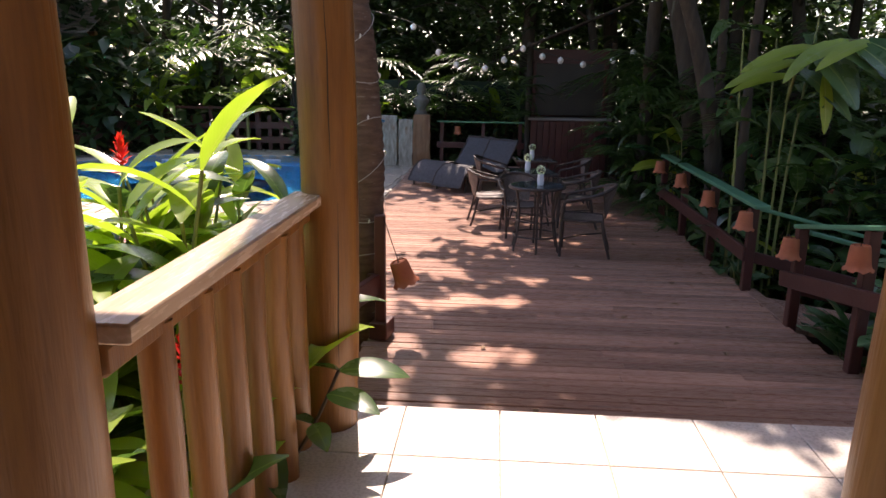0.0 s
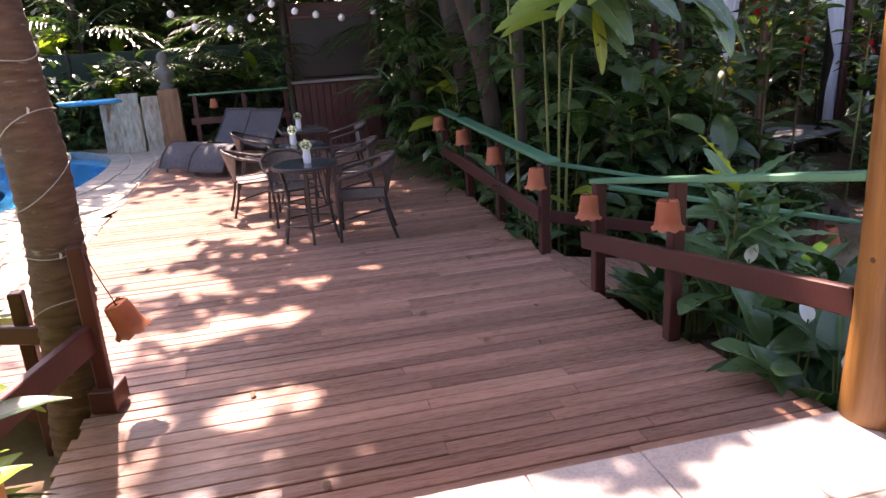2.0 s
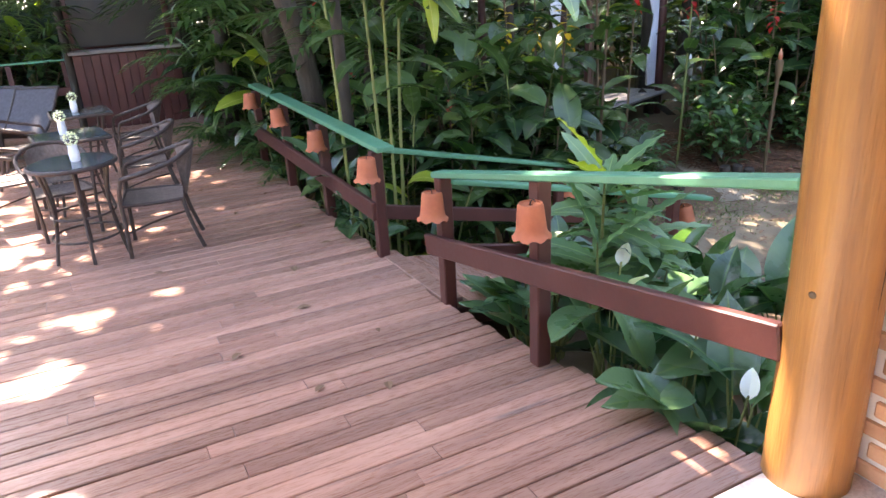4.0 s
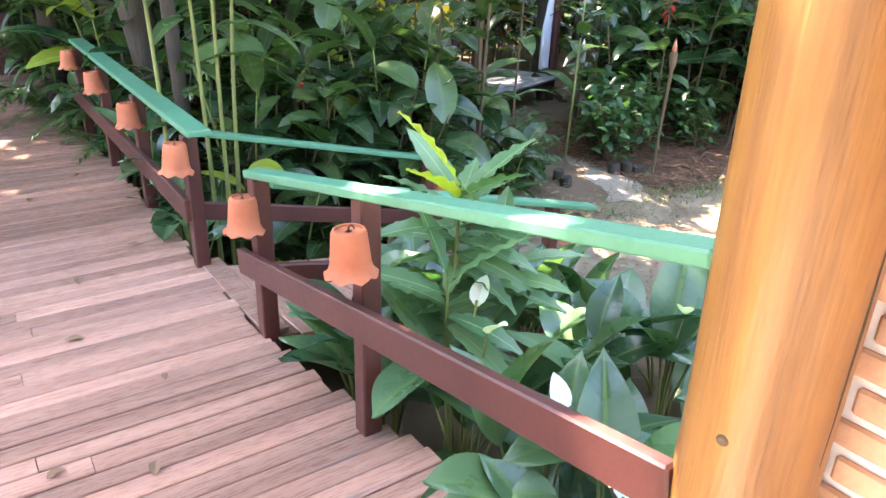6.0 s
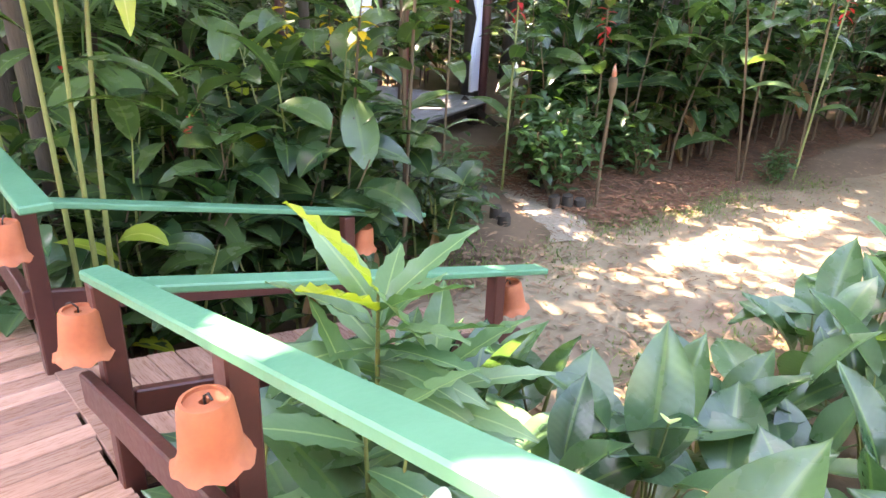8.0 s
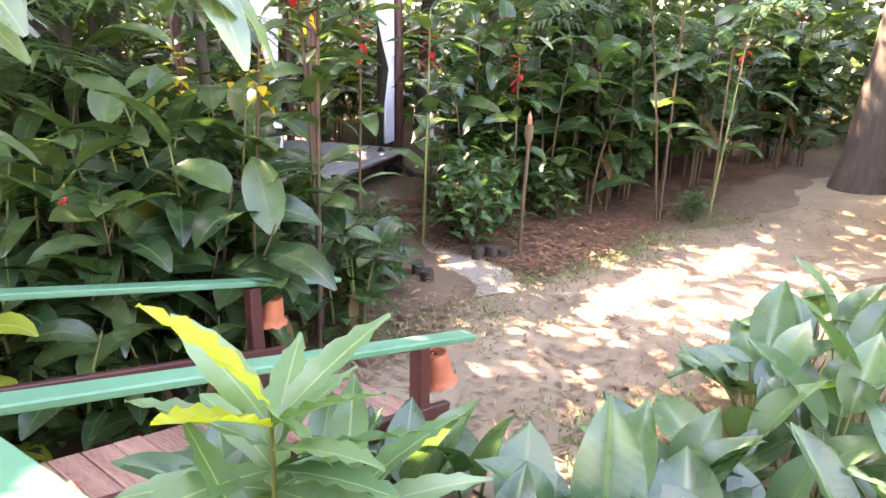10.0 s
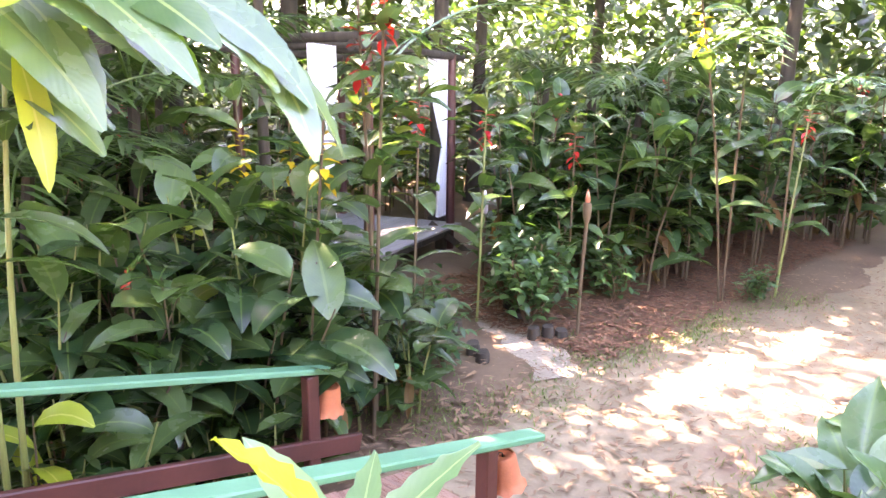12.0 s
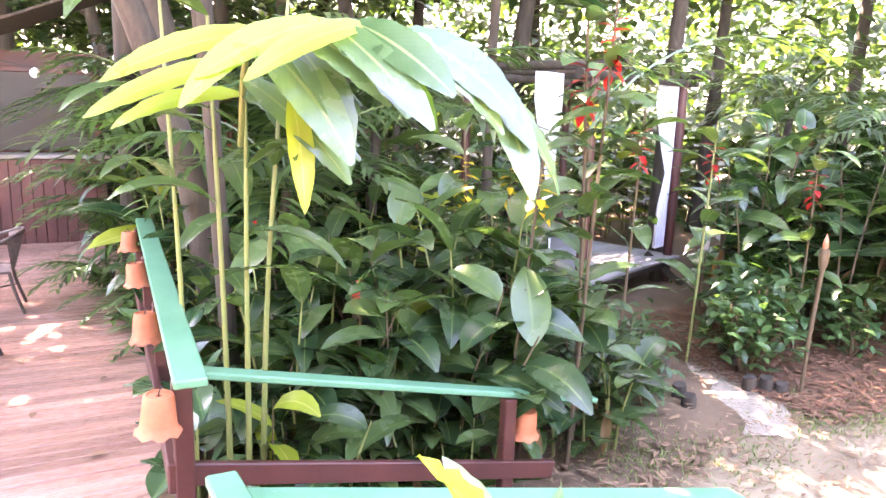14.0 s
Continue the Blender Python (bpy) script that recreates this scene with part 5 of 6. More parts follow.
# striped ginger in front of the ramp rail
def striped_ginger(x, y):
    """Leafy shoots: leaves stand up at the tip and spread flat lower down."""
    th = thing("striped_ginger", "pale green striped ginger with yellow-tipped pointed leaves", "plant", T(x, y, on_ground(x, y)))
    rr = random.Random(15)
    for k, (foot, tip, n) in enumerate((((0.02, 0.04), (-0.03, -0.05, 1.39), 30), ((0.06, -0.02), (0.12, -0.12, 1.14), 15), ((-0.04, -0.06), (-0.14, -0.14, 1.08), 14))):
        pts = curve((foot[0], foot[1], 0), ((foot[0] + tip[0]) * 0.5, (foot[1] + tip[1]) * 0.5, tip[2] * 0.5), tip, k=12)
        part("cane", Geo().tube(pts, [0.012 - 0.008 * (i / len(pts)) ** 3 for i in range(len(pts))], 6), CANE, th)
        for i in range(n):
            u = i / (n - 1)
            p = pts[min(len(pts) - 1, int((0.72 + 0.28 * u) * (len(pts) - 1)))]
            a = i * 137.5 + k * 50 + rr.uniform(-20, 20)
            young = k == 0 and i in (n - 1, n - 4)
            if abs((a - 55) % 360 - 180) < 38:
                a += 76
            a = 150 + 12 * (n - i) if young else a
            lf = Geo().leaf((0, 0, 0), 0, 0.95 * u ** 3 + rr.uniform(-0.12, 0.12), rr.uniform(0.31, 0.39), 0.12 if young else rr.uniform(0.078, 0.100), 0.75 - 0.55 * u, 14, 0.30, 0.9, 0.8, rr.uniform(-0.45, 0.45), 0.075)
            part("leaf", lf, LEAF_YELLOW if young else LEAF_VARIEG, th, "yellow-green young leaf" if young else "", Matrix.Translation(p) @ Matrix.Rotation(radians(a), 4, "Z"))


striped_ginger(3.14, 4.46)


# tall canes by the ramp with a drooping plume of long leaves
def tall_canes():
    th = thing("tall_ginger", "tall green canes with long drooping glossy leaves", "plant", T(2.88, 6.45, on_ground(2.88, 6.45)))
    rr = random.Random(31)
    g = Geo()
    tops = []
    for dx, dy, h, lx, ly in ((-0.05, 0.10, 2.65, -0.04, 0.05), (0.04, 0.14, 2.45, 0.02, -0.02), (0.10, 0.16, 2.9, 0.20, 0.1), (-0.20, 0.45, 2.75, -0.05, 0.1)):
        pts = curve((dx, dy, 0), (dx + lx * 0.3, dy + ly * 0.3, h * 0.5), (dx + lx, dy + ly, h), k=8)
        part("cane", Geo().tube(pts, [0.017 - 0.0006 * i for i in range(len(pts))], 8), CANE, th, "yellow-green jointed cane")
        tops.append(pts)
    for pts in tops:
        ph = rr.uniform(0, 180)
        for i in range(6):
            t = 0.62 + 0.38 * i / 5
            p = pts[min(len(pts) - 1, int(t * (len(pts) - 1)))]
            lf = Geo().leaf((0, 0, 0), 0, rr.uniform(0.3, 0.9), rr.uniform(0.48, 0.66), rr.uniform(0.11, 0.15), rr.uniform(0.9, 1.8), 9, 0.2, 0.85, 0.7, rr.uniform(-0.3, 0.3), 0.02)
            part("leaf", lf, LEAF_GINGER, th, "", Matrix.Translation(p) @ Matrix.Rotation(radians(ph + 180 * (i % 2) + rr.uniform(-35, 35)), 4, "Z"))
    # the plume that hangs over the ramp
    arch = curve((0.02, 0.05, 2.10), (0.02, -0.22, 2.50), (0.22, -0.42, 2.60), (0.55, -0.48, 2.58), (0.92, -0.50, 2.44), k=6)
    part("plume_stalk", Geo().tube(arch, [0.014 - 0.0003 * i for i in range(len(arch))], 7), CANE, th)
    for i in range(24):
        p = arch[3 + int((len(arch) - 4) * i / 23)]
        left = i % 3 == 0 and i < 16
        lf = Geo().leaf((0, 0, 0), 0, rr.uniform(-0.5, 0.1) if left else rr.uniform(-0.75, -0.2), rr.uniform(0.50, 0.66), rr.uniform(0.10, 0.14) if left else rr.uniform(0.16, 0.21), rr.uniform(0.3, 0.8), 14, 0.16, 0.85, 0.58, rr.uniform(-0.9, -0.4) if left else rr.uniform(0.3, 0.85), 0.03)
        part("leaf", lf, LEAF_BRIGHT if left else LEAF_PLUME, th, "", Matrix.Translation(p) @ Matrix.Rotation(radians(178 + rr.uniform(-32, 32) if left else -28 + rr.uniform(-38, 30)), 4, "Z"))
    for hx, x, y, z in ((-70, 0.17, -0.27, 2.34),):
        lf = Geo().leaf((0, 0, 0), 0, -1.25, 0.50, 0.11, 0.3, 12, 0.25, 0.85, 0.7, 0.3, 0.05)
        part("leaf", lf, LEAF_YELLOW, th, "yellowing hanging leaf", Matrix.Translation((x, y, z)) @ Matrix.Rotation(radians(hx), 4, "Z"))


tall_canes()


# sunlit torch ginger beside the porch rail
def porch_ginger(x, y, h, seed, flower):
    th = thing("torch_ginger", "bright yellow-green ginger in full sun beside the porch", "plant", T(x, y, on_ground(x, y)), "porch gingers")
    rr = random.Random(seed)
    g = Geo()
    for k in range(5):
        a = rr.uniform(0, 6.28)
        dx, dy = 0.22 * math.cos(a), 0.22 * math.sin(a)
        hh = h * rr.uniform(0.6, 1.0)
        pts = curve((dx * 0.3, dy * 0.3, 0), (dx * 0.8, dy * 0.8, hh * 0.5), (dx * 1.6, dy * 1.6, hh), k=5)
        part("cane", Geo().tube(pts, [0.013] * 6 + [0.009] * (len(pts) - 6), 6), CANE, th)
        ph = rr.uniform(0, 180)
        for i in range(9):
            t = 0.4 + 0.6 * i / 8
            p = pts[min(len(pts) - 1, int(t * (len(pts) - 1)))]
            lf = Geo().leaf((0, 0, 0), 0, rr.uniform(0.1, 0.7) + 0.4 * (i > 6), rr.uniform(0.42, 0.60), rr.uniform(0.12, 0.165), rr.uniform(0.5, 1.2), 8, 0.3, 0.85, 0.75, rr.uniform(-0.3, 0.3), 0.015)
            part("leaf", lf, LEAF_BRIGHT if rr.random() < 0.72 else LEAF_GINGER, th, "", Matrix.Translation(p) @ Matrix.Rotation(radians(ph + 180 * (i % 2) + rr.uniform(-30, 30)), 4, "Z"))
    if flower:
        gf = Geo()
        fx, fy, fz = flower
        for q in range(26):
            gf.leaf((fx, fy, fz - 0.006 * q), q * 137.5, 1.25 - 0.05 * q, 0.07, 0.035, -0.3, 4, 0.4)
        part("flower", gf, RED_PETAL, th, "red torch flower")
        part("flower_stalk", Geo().tube([(fx * 0.4, fy * 0.4, 0), (fx, fy, fz - 0.1)], 0.008, 6), CANE, th)
    return th


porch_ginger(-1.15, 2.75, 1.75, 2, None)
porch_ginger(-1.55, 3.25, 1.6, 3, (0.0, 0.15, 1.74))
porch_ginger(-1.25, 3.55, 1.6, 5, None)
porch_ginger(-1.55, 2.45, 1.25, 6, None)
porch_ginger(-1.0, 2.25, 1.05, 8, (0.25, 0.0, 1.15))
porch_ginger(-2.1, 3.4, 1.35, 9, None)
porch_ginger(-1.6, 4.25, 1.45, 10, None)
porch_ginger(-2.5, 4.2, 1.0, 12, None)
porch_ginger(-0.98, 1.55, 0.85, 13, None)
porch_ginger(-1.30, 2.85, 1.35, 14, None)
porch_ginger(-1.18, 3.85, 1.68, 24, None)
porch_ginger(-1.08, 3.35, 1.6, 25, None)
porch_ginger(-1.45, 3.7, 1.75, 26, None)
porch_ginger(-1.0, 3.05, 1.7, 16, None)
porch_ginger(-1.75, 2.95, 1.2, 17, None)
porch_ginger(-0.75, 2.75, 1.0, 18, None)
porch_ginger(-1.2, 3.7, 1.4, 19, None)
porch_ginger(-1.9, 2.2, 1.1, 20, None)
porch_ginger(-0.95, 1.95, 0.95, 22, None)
g = Geo()
for q in range(120):
    z = 0.62 * q / 120
    w = 0.065 * math.sin(math.pi * (0.12 + 0.8 * q / 120))
    g.leaf((0.4 * w * math.cos(q * 2.4), 0.4 * w * math.sin(q * 2.4), z), q * 137.5, 0.25 - 0.5 * (q % 3) / 2, w * 1.3, w * 0.9, 0.9, 4, 0.4, 0.85, 0.7)
single("red_flower_spike", g, RED_PETAL, "long ruffled red flower spike behind the balusters", "flower", T(-0.76, 2.85, 0.15, 0, 1.1))
single("flower_spike_stalk", Geo().tube([(-0.76, 2.85, -0.6), (-0.76, 2.85, 0.20)], 0.008, 6), CANE, "green stalk of the red flower spike", "stalk")
rr = random.Random(41)
for i, (x, y) in enumerate(((-0.85, 3.4), (-1.5, 5.2), (-0.8, 2.6), (-2.2, 5.6), (-1.7, 6.3))):
    broad_plant(rr, x, y, 0.35, 7, 0.55)
# the sprig that leans through the balusters
sp = thing("leafy_sprig", "small leafy sprig growing through the porch rail", "plant", T(-0.33, 2.42, 0.0))
part("stem", Geo().tube(curve((-0.12, -0.1, 0.0), (-0.02, 0.05, 0.16), (0.05, 0.22, 0.33), k=5), 0.008, 6), TWIG, sp)
for p, a, L in (((0.05, 0.22, 0.33), 5, 0.30), ((0.05, 0.22, 0.33), 165, 0.22), ((0.02, 0.14, 0.26), -25, 0.26), ((-0.02, 0.05, 0.17), -60, 0.20), ((-0.02, 0.05, 0.17), 150, 0.22)):
    part("leaf", Geo().leaf((0, 0, 0), 0, 0.12, L, L * 0.46, 0.5, 9, 0.18, 0.8, 0.75, 0.25), LEAF_GINGER, sp, "", Matrix.Translation(p) @ Matrix.Rotation(radians(a), 4, "Z"))


# ferns and strap-leaved clumps
def fern_clump(rr, n, L, leaflet, label, group):
    th = thing("fern", label, "fern", None, group)
    g = Geo()
    for i in range(n):
        pinnate(g, (0, 0, 0.05), i * 360 / n + rr.uniform(-15, 15), rr.uniform(0.5, 1.3), L * rr.uniform(0.75, 1.1), leaflet, rr.uniform(1.3, 2.2), 16, leaflet * 0.22)
    part("fronds", g, LEAF_FERN, th)
    return th


def lay(proto, x, y, z, rz, s, first=False):
    m = T(x, y, z, rz, s)
    if first:
        proto.matrix_basis = m
        return proto
    o = copy_thing(proto, Matrix())
    o.matrix_basis = m
    return o


rr = random.Random(51)
f1 = fern_clump(rr, 12, 0.85, 0.17, "arching green fern beside the deck", "ferns")
lay(f1, 2.35, 10.2, DZ, 0, 1.0, True)
for x, y, z, s in ((2.45, 10.55, 0.15, 1.1), (2.3, 10.9, 0.6, 1.0), (2.6, 10.4, 1.1, 0.95), (2.7, 10.9, 1.5, 1.2), (2.4, 11.5, 0.2, 1.0), (0.72, 12.7, 1.25, 0.75), (0.7, 12.75, 0.75, 0.6),
                   (-0.3, 15.0, -0.4, 1.1), (0.5, 15.1, -0.4, 1.2), (-3.2, 15.6, -0.5, 1.0), (-2.1, 15.4, 0.2, 0.9), (2.75, 9.6, -0.4, 1.0), (2.9, 8.8, -0.5, 0.9)):
    lay(f1, x, y, z, rr.uniform(0, 360), s)
single("fern_post", Geo().tube([(2.55, 10.75, -0.7), (2.58, 10.78, 1.0), (2.6, 10.8, 2.6)], 0.10, 12), TREE_BARK, "dark trunk overgrown with ferns", "tree trunk")


def strap_clump(rr, n, L, W, label, group):
    th = thing("strap_leaf_plant", label, "plant", None, group)
    g = Geo()
    for i in range(n):
        g.leaf((0, 0, 0), i * 137.5, rr.uniform(0.3, 1.4), L * rr.uniform(0.6, 1.1), W, rr.uniform(1.2, 2.4), 7, 0.25, 0.6, 0.5, rr.uniform(-0.3, 0.3))
    part("leaves", g, LEAF_FERN, th)
    return th


s1 = strap_clump(rr, 30, 0.75, 0.045, "strap-leaved plant hanging on the trunk", "strap plants")
lay(s1, 2.45, 10.55, 1.3, 0, 1.0, True)
for x, y, z, s in ((2.5, 10.5, 0.7, 1.0), (2.45, 10.2, 0.15, 0.9), (0.78, 12.6, 1.05, 0.8), (3.2, 9.7, 0.6, 1.0), (-1.6, 15.2, 0.75, 0.7), (-0.95, 14.9, 0.8, 0.8)):
    lay(s1, x, y, z, rr.uniform(0, 360), s)
for x, y, s in ((-0.5, 4.35, 0.3), (-0.62, 3.9, 0.28), (-0.52, 4.75, 0.3)):
    lay(s1, x, y, -0.5, rr.uniform(0, 360), s)

# wild palms behind the long rail
def wild_palm(rr, h, n, L, label):
    th = thing("wild_palm", label, "palm", None, "wild palms")
    g = Geo()
    top = Vector((0.15, 0, h))
    part("trunk", Geo().tube([(0, 0, 0), (0.05, 0, h * 0.5), top], [0.05, 0.045, 0.04], 8), TREE_BARK, th)
    for i in range(n):
        pinnate(g, top, i * 360 / n + rr.uniform(-12, 12), rr.uniform(0.4, 1.2), L * rr.uniform(0.8, 1.1), 0.42, rr.uniform(1.2, 1.9), 18, 0.045)
    part("fronds", g, LEAF_FERN, th)
    return th


p1 = wild_palm(rr, 1.7, 11, 1.5, "young palm with feathery arching fronds")
lay(p1, 3.45, 8.6, on_ground(3.45, 8.6), 0, 1.0, True)
for x, y, s in ((3.3, 10.6, 1.15), (4.6, 9.6, 1.25), (3.6, 12.6, 1.3), (0.2, 16.2, 1.2), (-3.2, 17.6, 1.3), (-6.5, 17.8, 1.4), (-9, 17.6, 1.2), (-3.0, 15.35, 0.85), (-1.6, 15.3, 0.8), (-0.2, 15.35, 0.9), (-4.3, 16.3, 0.95), (8.9, 12.8, 1.4), (11, 8.7, 1.2), (12.5, 11.5, 1.4), (6.2, 13.0, 1.3)):
    lay(p1, x, y, on_ground(x, y), rr.uniform(0, 360), s)


# banana-like plants beyond the pool
def big_leaf_plant(rr, h, n, L, W, label):
    th = thing("banana_plant", label, "plant", None, "banana plants")
    g, st = Geo(), Geo()
    st.tube([(0, 0, 0), (0.02, 0, h * 0.5), (0, 0, h)], [0.07, 0.06, 0.035], 10)
    for i in range(n):
        a = i * 137.5
        g.leaf((0, 0, h * rr.uniform(0.75, 1.0)), a, rr.uniform(0.5, 1.3), L * rr.uniform(0.75, 1.1), W * rr.uniform(0.8, 1.1), rr.uniform(0.9, 1.8), 10, 0.2, 0.75, 0.6, rr.uniform(-0.3, 0.3), 0.03)
    part("stem", st, CANE, th)
    part("leaves", g, LEAF_BRIGHT, th)
    return th


b1 = big_leaf_plant(rr, 1.9, 9, 1.5, 0.36, "banana plant with broad bright leaves")
lay(b1, -6.0, 17.6, -0.6, 0, 1.0, True)
for x, y, s in ((-7.6, 18.3, 1.15), (-8.8, 17.8, 0.9), (-4.2, 18.6, 1.1), (-5.1, 19.5, 1.25), (-10.5, 18.6, 1.1), (-2.6, 18.3, 0.9), (0.4, 17.9, 1.0), (-2.35, 15.45, 0.7), (0.35, 15.4, 0.7), (-5.6, 16.6, 0.75), (-7.7, 16.5, 0.8)):
    lay(b1, x, y, -0.6, rr.uniform(0, 360), s)


# shrubs
def shrub(rr, n, r, h, leaf, label, mat):
    th = thing("shrub", label, "shrub", None, "shrubs")
    st, g = Geo(), Geo()
    for i in range(9):
        a = rr.uniform(0, 6.28)
        e = Vector((math.cos(a) * r * rr.random(), math.sin(a) * r * rr.random(), h * rr.uniform(0.6, 1)))
        pts = curve((0, 0, 0), e * 0.5 + Vector((rr.uniform(-.05, .05), rr.uniform(-.05, .05), 0.05)), e, k=4)
        st.tube(pts, 0.007, 5)
        for k in range(n // 9):
            p = pts[rr.randrange(3, len(pts))] + Vector((rr.gauss(0, 0.09), rr.gauss(0, 0.09), rr.gauss(0, 0.08)))
            g.leaf(p, rr.uniform(0, 360), rr.uniform(-0.4, 0.9), leaf * rr.uniform(0.6, 1.2), leaf * 0.42, rr.uniform(0.3, 1.2), 3, 0.25, 0.85, 0.8, rr.uniform(-0.4, 0.4))
    part("branching", st, TWIG, th)
    part("leaves", g, mat, th)
    return th


sh1 = shrub(rr, 260, 0.42, 0.95, 0.15, "dark green leafy shrub", LEAF_SHRUB)
sh2 = shrub(rr, 200, 0.30, 0.55, 0.13, "low leafy shrub at the path edge", LEAF_LILY_J)
lay(sh1, 6.0, 7.55, on_ground(6.0, 7.55), 0, 0.75, True)
lay(sh2, 6.2, 7.35, on_ground(6.2, 7.35), 0, 0.9, True)
for x, y, rz, s in spots(rr, 14, 3.0, 5.9, 6.7, 9.4, 0.6, 1.0, lambda x, y: off_path(x, y) and not in_view_gap(x, y)) + spots(rr, 8, 8.2, 13.5, 7.6, 9.0, 0.6, 0.9, off_path):
    lay(sh1, x, y, on_ground(x, y), rz, s)
for x, y, s in ((7.55, 7.55, 1.35), (7.72, 7.85, 1.5), (8.15, 7.75, 1.5), (10.05, 6.35, 0.7), (6.45, 7.75, 1.1), (5.75, 7.25, 0.9), (8.35, 8.4, 1.6), (6.5, 8.5, 1.3), (9.0, 7.5, 1.2)):
    lay(sh2, x, y, on_ground(x, y), rr.uniform(0, 360), s)
for x, y, rz, s in spots(rr, 34, -12, 1.0, 15.3, 18.5, 1.1, 2.0, lambda x, y: y > 17.2 or (x > -3.5 and y > 15)):
    lay(sh1, x, y, -0.6, rz, s)

for x, y, s in ((-3.7, 15.35, 1.5), (-3.1, 15.4, 1.8), (-2.5, 15.3, 1.4), (-1.9, 15.4, 1.9), (-1.3, 15.3, 1.5), (-0.7, 15.4, 1.8), (-0.1, 15.3, 1.5), (0.5, 15.4, 1.7)):
    lay(sh1, x, y, -0.5, rr.uniform(0, 360), s)
# slender stems with yellow and red flower heads in the right-hand bed
for x, y, h, lean, kind in ((9.72, 6.62, 3.3, -1.0, 1), (10.38, 6.28, 2.3, 0.55, 0), (6.6, 8.9, 2.7, 0.05, 1), (6.35, 7.9, 2.4, 0.1, 2), (4.75, 7.7, 2.2, -0.1, 1), (5.35, 8.2, 2.1, 0.0, 1), (8.45, 7.75, 2.05, 0.05, 2), (11.9, 7.3, 1.5, 0.05, 2), (4.6, 6.9, 2.2, 0.2, 1), (5.0, 6.75, 3.15, 0.15, 0), (5.15, 6.9, 2.9, -0.1, 2), (7.3, 8.0, 2.3, 0.1, 0)):
    th = thing("flowering_cane", "slender leaning cane with a coloured flower head", "plant", T(x, y, on_ground(x, y)), "flowering canes")
    pts = curve((0, 0, 0), (lean * 0.4, 0, h * 0.5), (lean, 0.03, h), k=6)
    part("cane", Geo().tube(pts, [0.015 - 0.0006 * i for i in range(len(pts))], 7), TWIG if kind or h > 3 else CANE, th)
    g, gf = Geo(), Geo()
    for i in range(15):
        p = pts[min(len(pts) - 1, 4 + i * (len(pts) - 4) // 15)]
        g.leaf(p, rr.uniform(0, 360), rr.uniform(0.2, 0.9), rr.uniform(0.36, 0.54), 0.16, rr.uniform(0.6, 1.5), 8, 0.2, 0.85, 0.7, rr.uniform(-0.5, 0.5), 0.02)
    for q in range(12):
        gf.leaf(pts[-2] - Vector((0, 0, 0.028 * q)), q * 137.5, 0.4 - 0.1 * q, 0.12, 0.06, 0.5, 4, 0.35)
    part("leaves", g, LEAF_GINGER, th)
    part("flower", gf, (RED_PETAL, YELLOW, WHITE_PETAL)[kind] if kind < 2 else RED_PETAL, th, "coloured flower head")


# arching canes with two rows of long leaves
for x, y, h, head, length, leaf in ((5.42, 7.30, 2.25, -18, 2.0, 0.40), (9.75, 6.60, 2.35, 205, 1.5, 0.42), (10.45, 6.30, 1.95, 228, 1.4, 0.40), (6.1, 8.2, 2.2, 15, 1.8, 0.40)):
    th = thing("arching_ginger", "tall arching ginger cane with long glossy leaves", "plant", T(x, y, on_ground(x, y)), "arching gingers")
    part("cane", Geo().tube(curve((0, 0, 0), (0.02, 0.01, h * 0.5), (0, 0, h), k=6), 0.013, 7), TWIG, th)
    g = Geo()
    pinnate(g, (0, 0, h), head, 1.0, length, leaf, 1.5, 13, 0.105, 0.45)
    part("fronds", g, LEAF_PLUME, th)


# ---- trees ----
def tree(rr, h, r, crown_r, n, label, leaf=0.32, squash=0.55, lean=(0, 0), low=9):
    th = thing("tree", label, "tree", None, "forest trees")
    tr, g = Geo(), Geo()
    bend = [Vector((0, 0, 0)), Vector((rr.uniform(-.15, .15), rr.uniform(-.15, .15), h * 0.35)), Vector((rr.uniform(-.3, .3), rr.uniform(-.3, .3), h * 0.7)), Vector((rr.uniform(-.4, .4), rr.uniform(-.4, .4), h))]
    bend = [p + Vector((lean[0], lean[1], 0)) * (p.z / h) ** 2 for p in bend]
    pts = curve(*bend, k=6)
    tr.tube(pts, [r * (1.25 if i == 0 else 1 - 0.7 * i / len(pts)) for i in range(len(pts))], 12)
    for i in range(11):
        b = pts[rr.randrange(low, len(pts))]
        a = rr.uniform(0, 6.28)
        L = crown_r * rr.uniform(0.55, 1.0)
        e = b + Vector((math.cos(a) * L, math.sin(a) * L, rr.uniform(0.1, 0.5) * crown_r))
        lp = curve(b, (b + e) / 2 + Vector((0, 0, rr.uniform(0.0, 0.4))), e, k=4)
        tr.tube(lp, [r * 0.32 * (1 - 0.85 * j / len(lp)) for j in range(len(lp))], 6)
        for c in range(6):
            cp = lp[rr.randrange(3, len(lp))] + Vector((rr.gauss(0, 0.35), rr.gauss(0, 0.35), rr.gauss(0, 0.3))) * crown_r * 0.45
            rad = crown_r * rr.uniform(0.12, 0.26)
            for q in range(n // 66):
                p = cp + Vector((rr.gauss(0, 1), rr.gauss(0, 1), rr.gauss(0, squash))) * rad
                g.leaf(p, rr.uniform(0, 360), rr.uniform(-0.7, 0.5), leaf * rr.uniform(0.6, 1.2), leaf * 0.45, rr.uniform(0.2, 0.9), 2, 0.25, 0.85, 0.8, rr.uniform(-0.5, 0.5))
    part("trunk", tr, TREE_BARK, th)
    part("crown", g, LEAF_TREE, th)
    return th


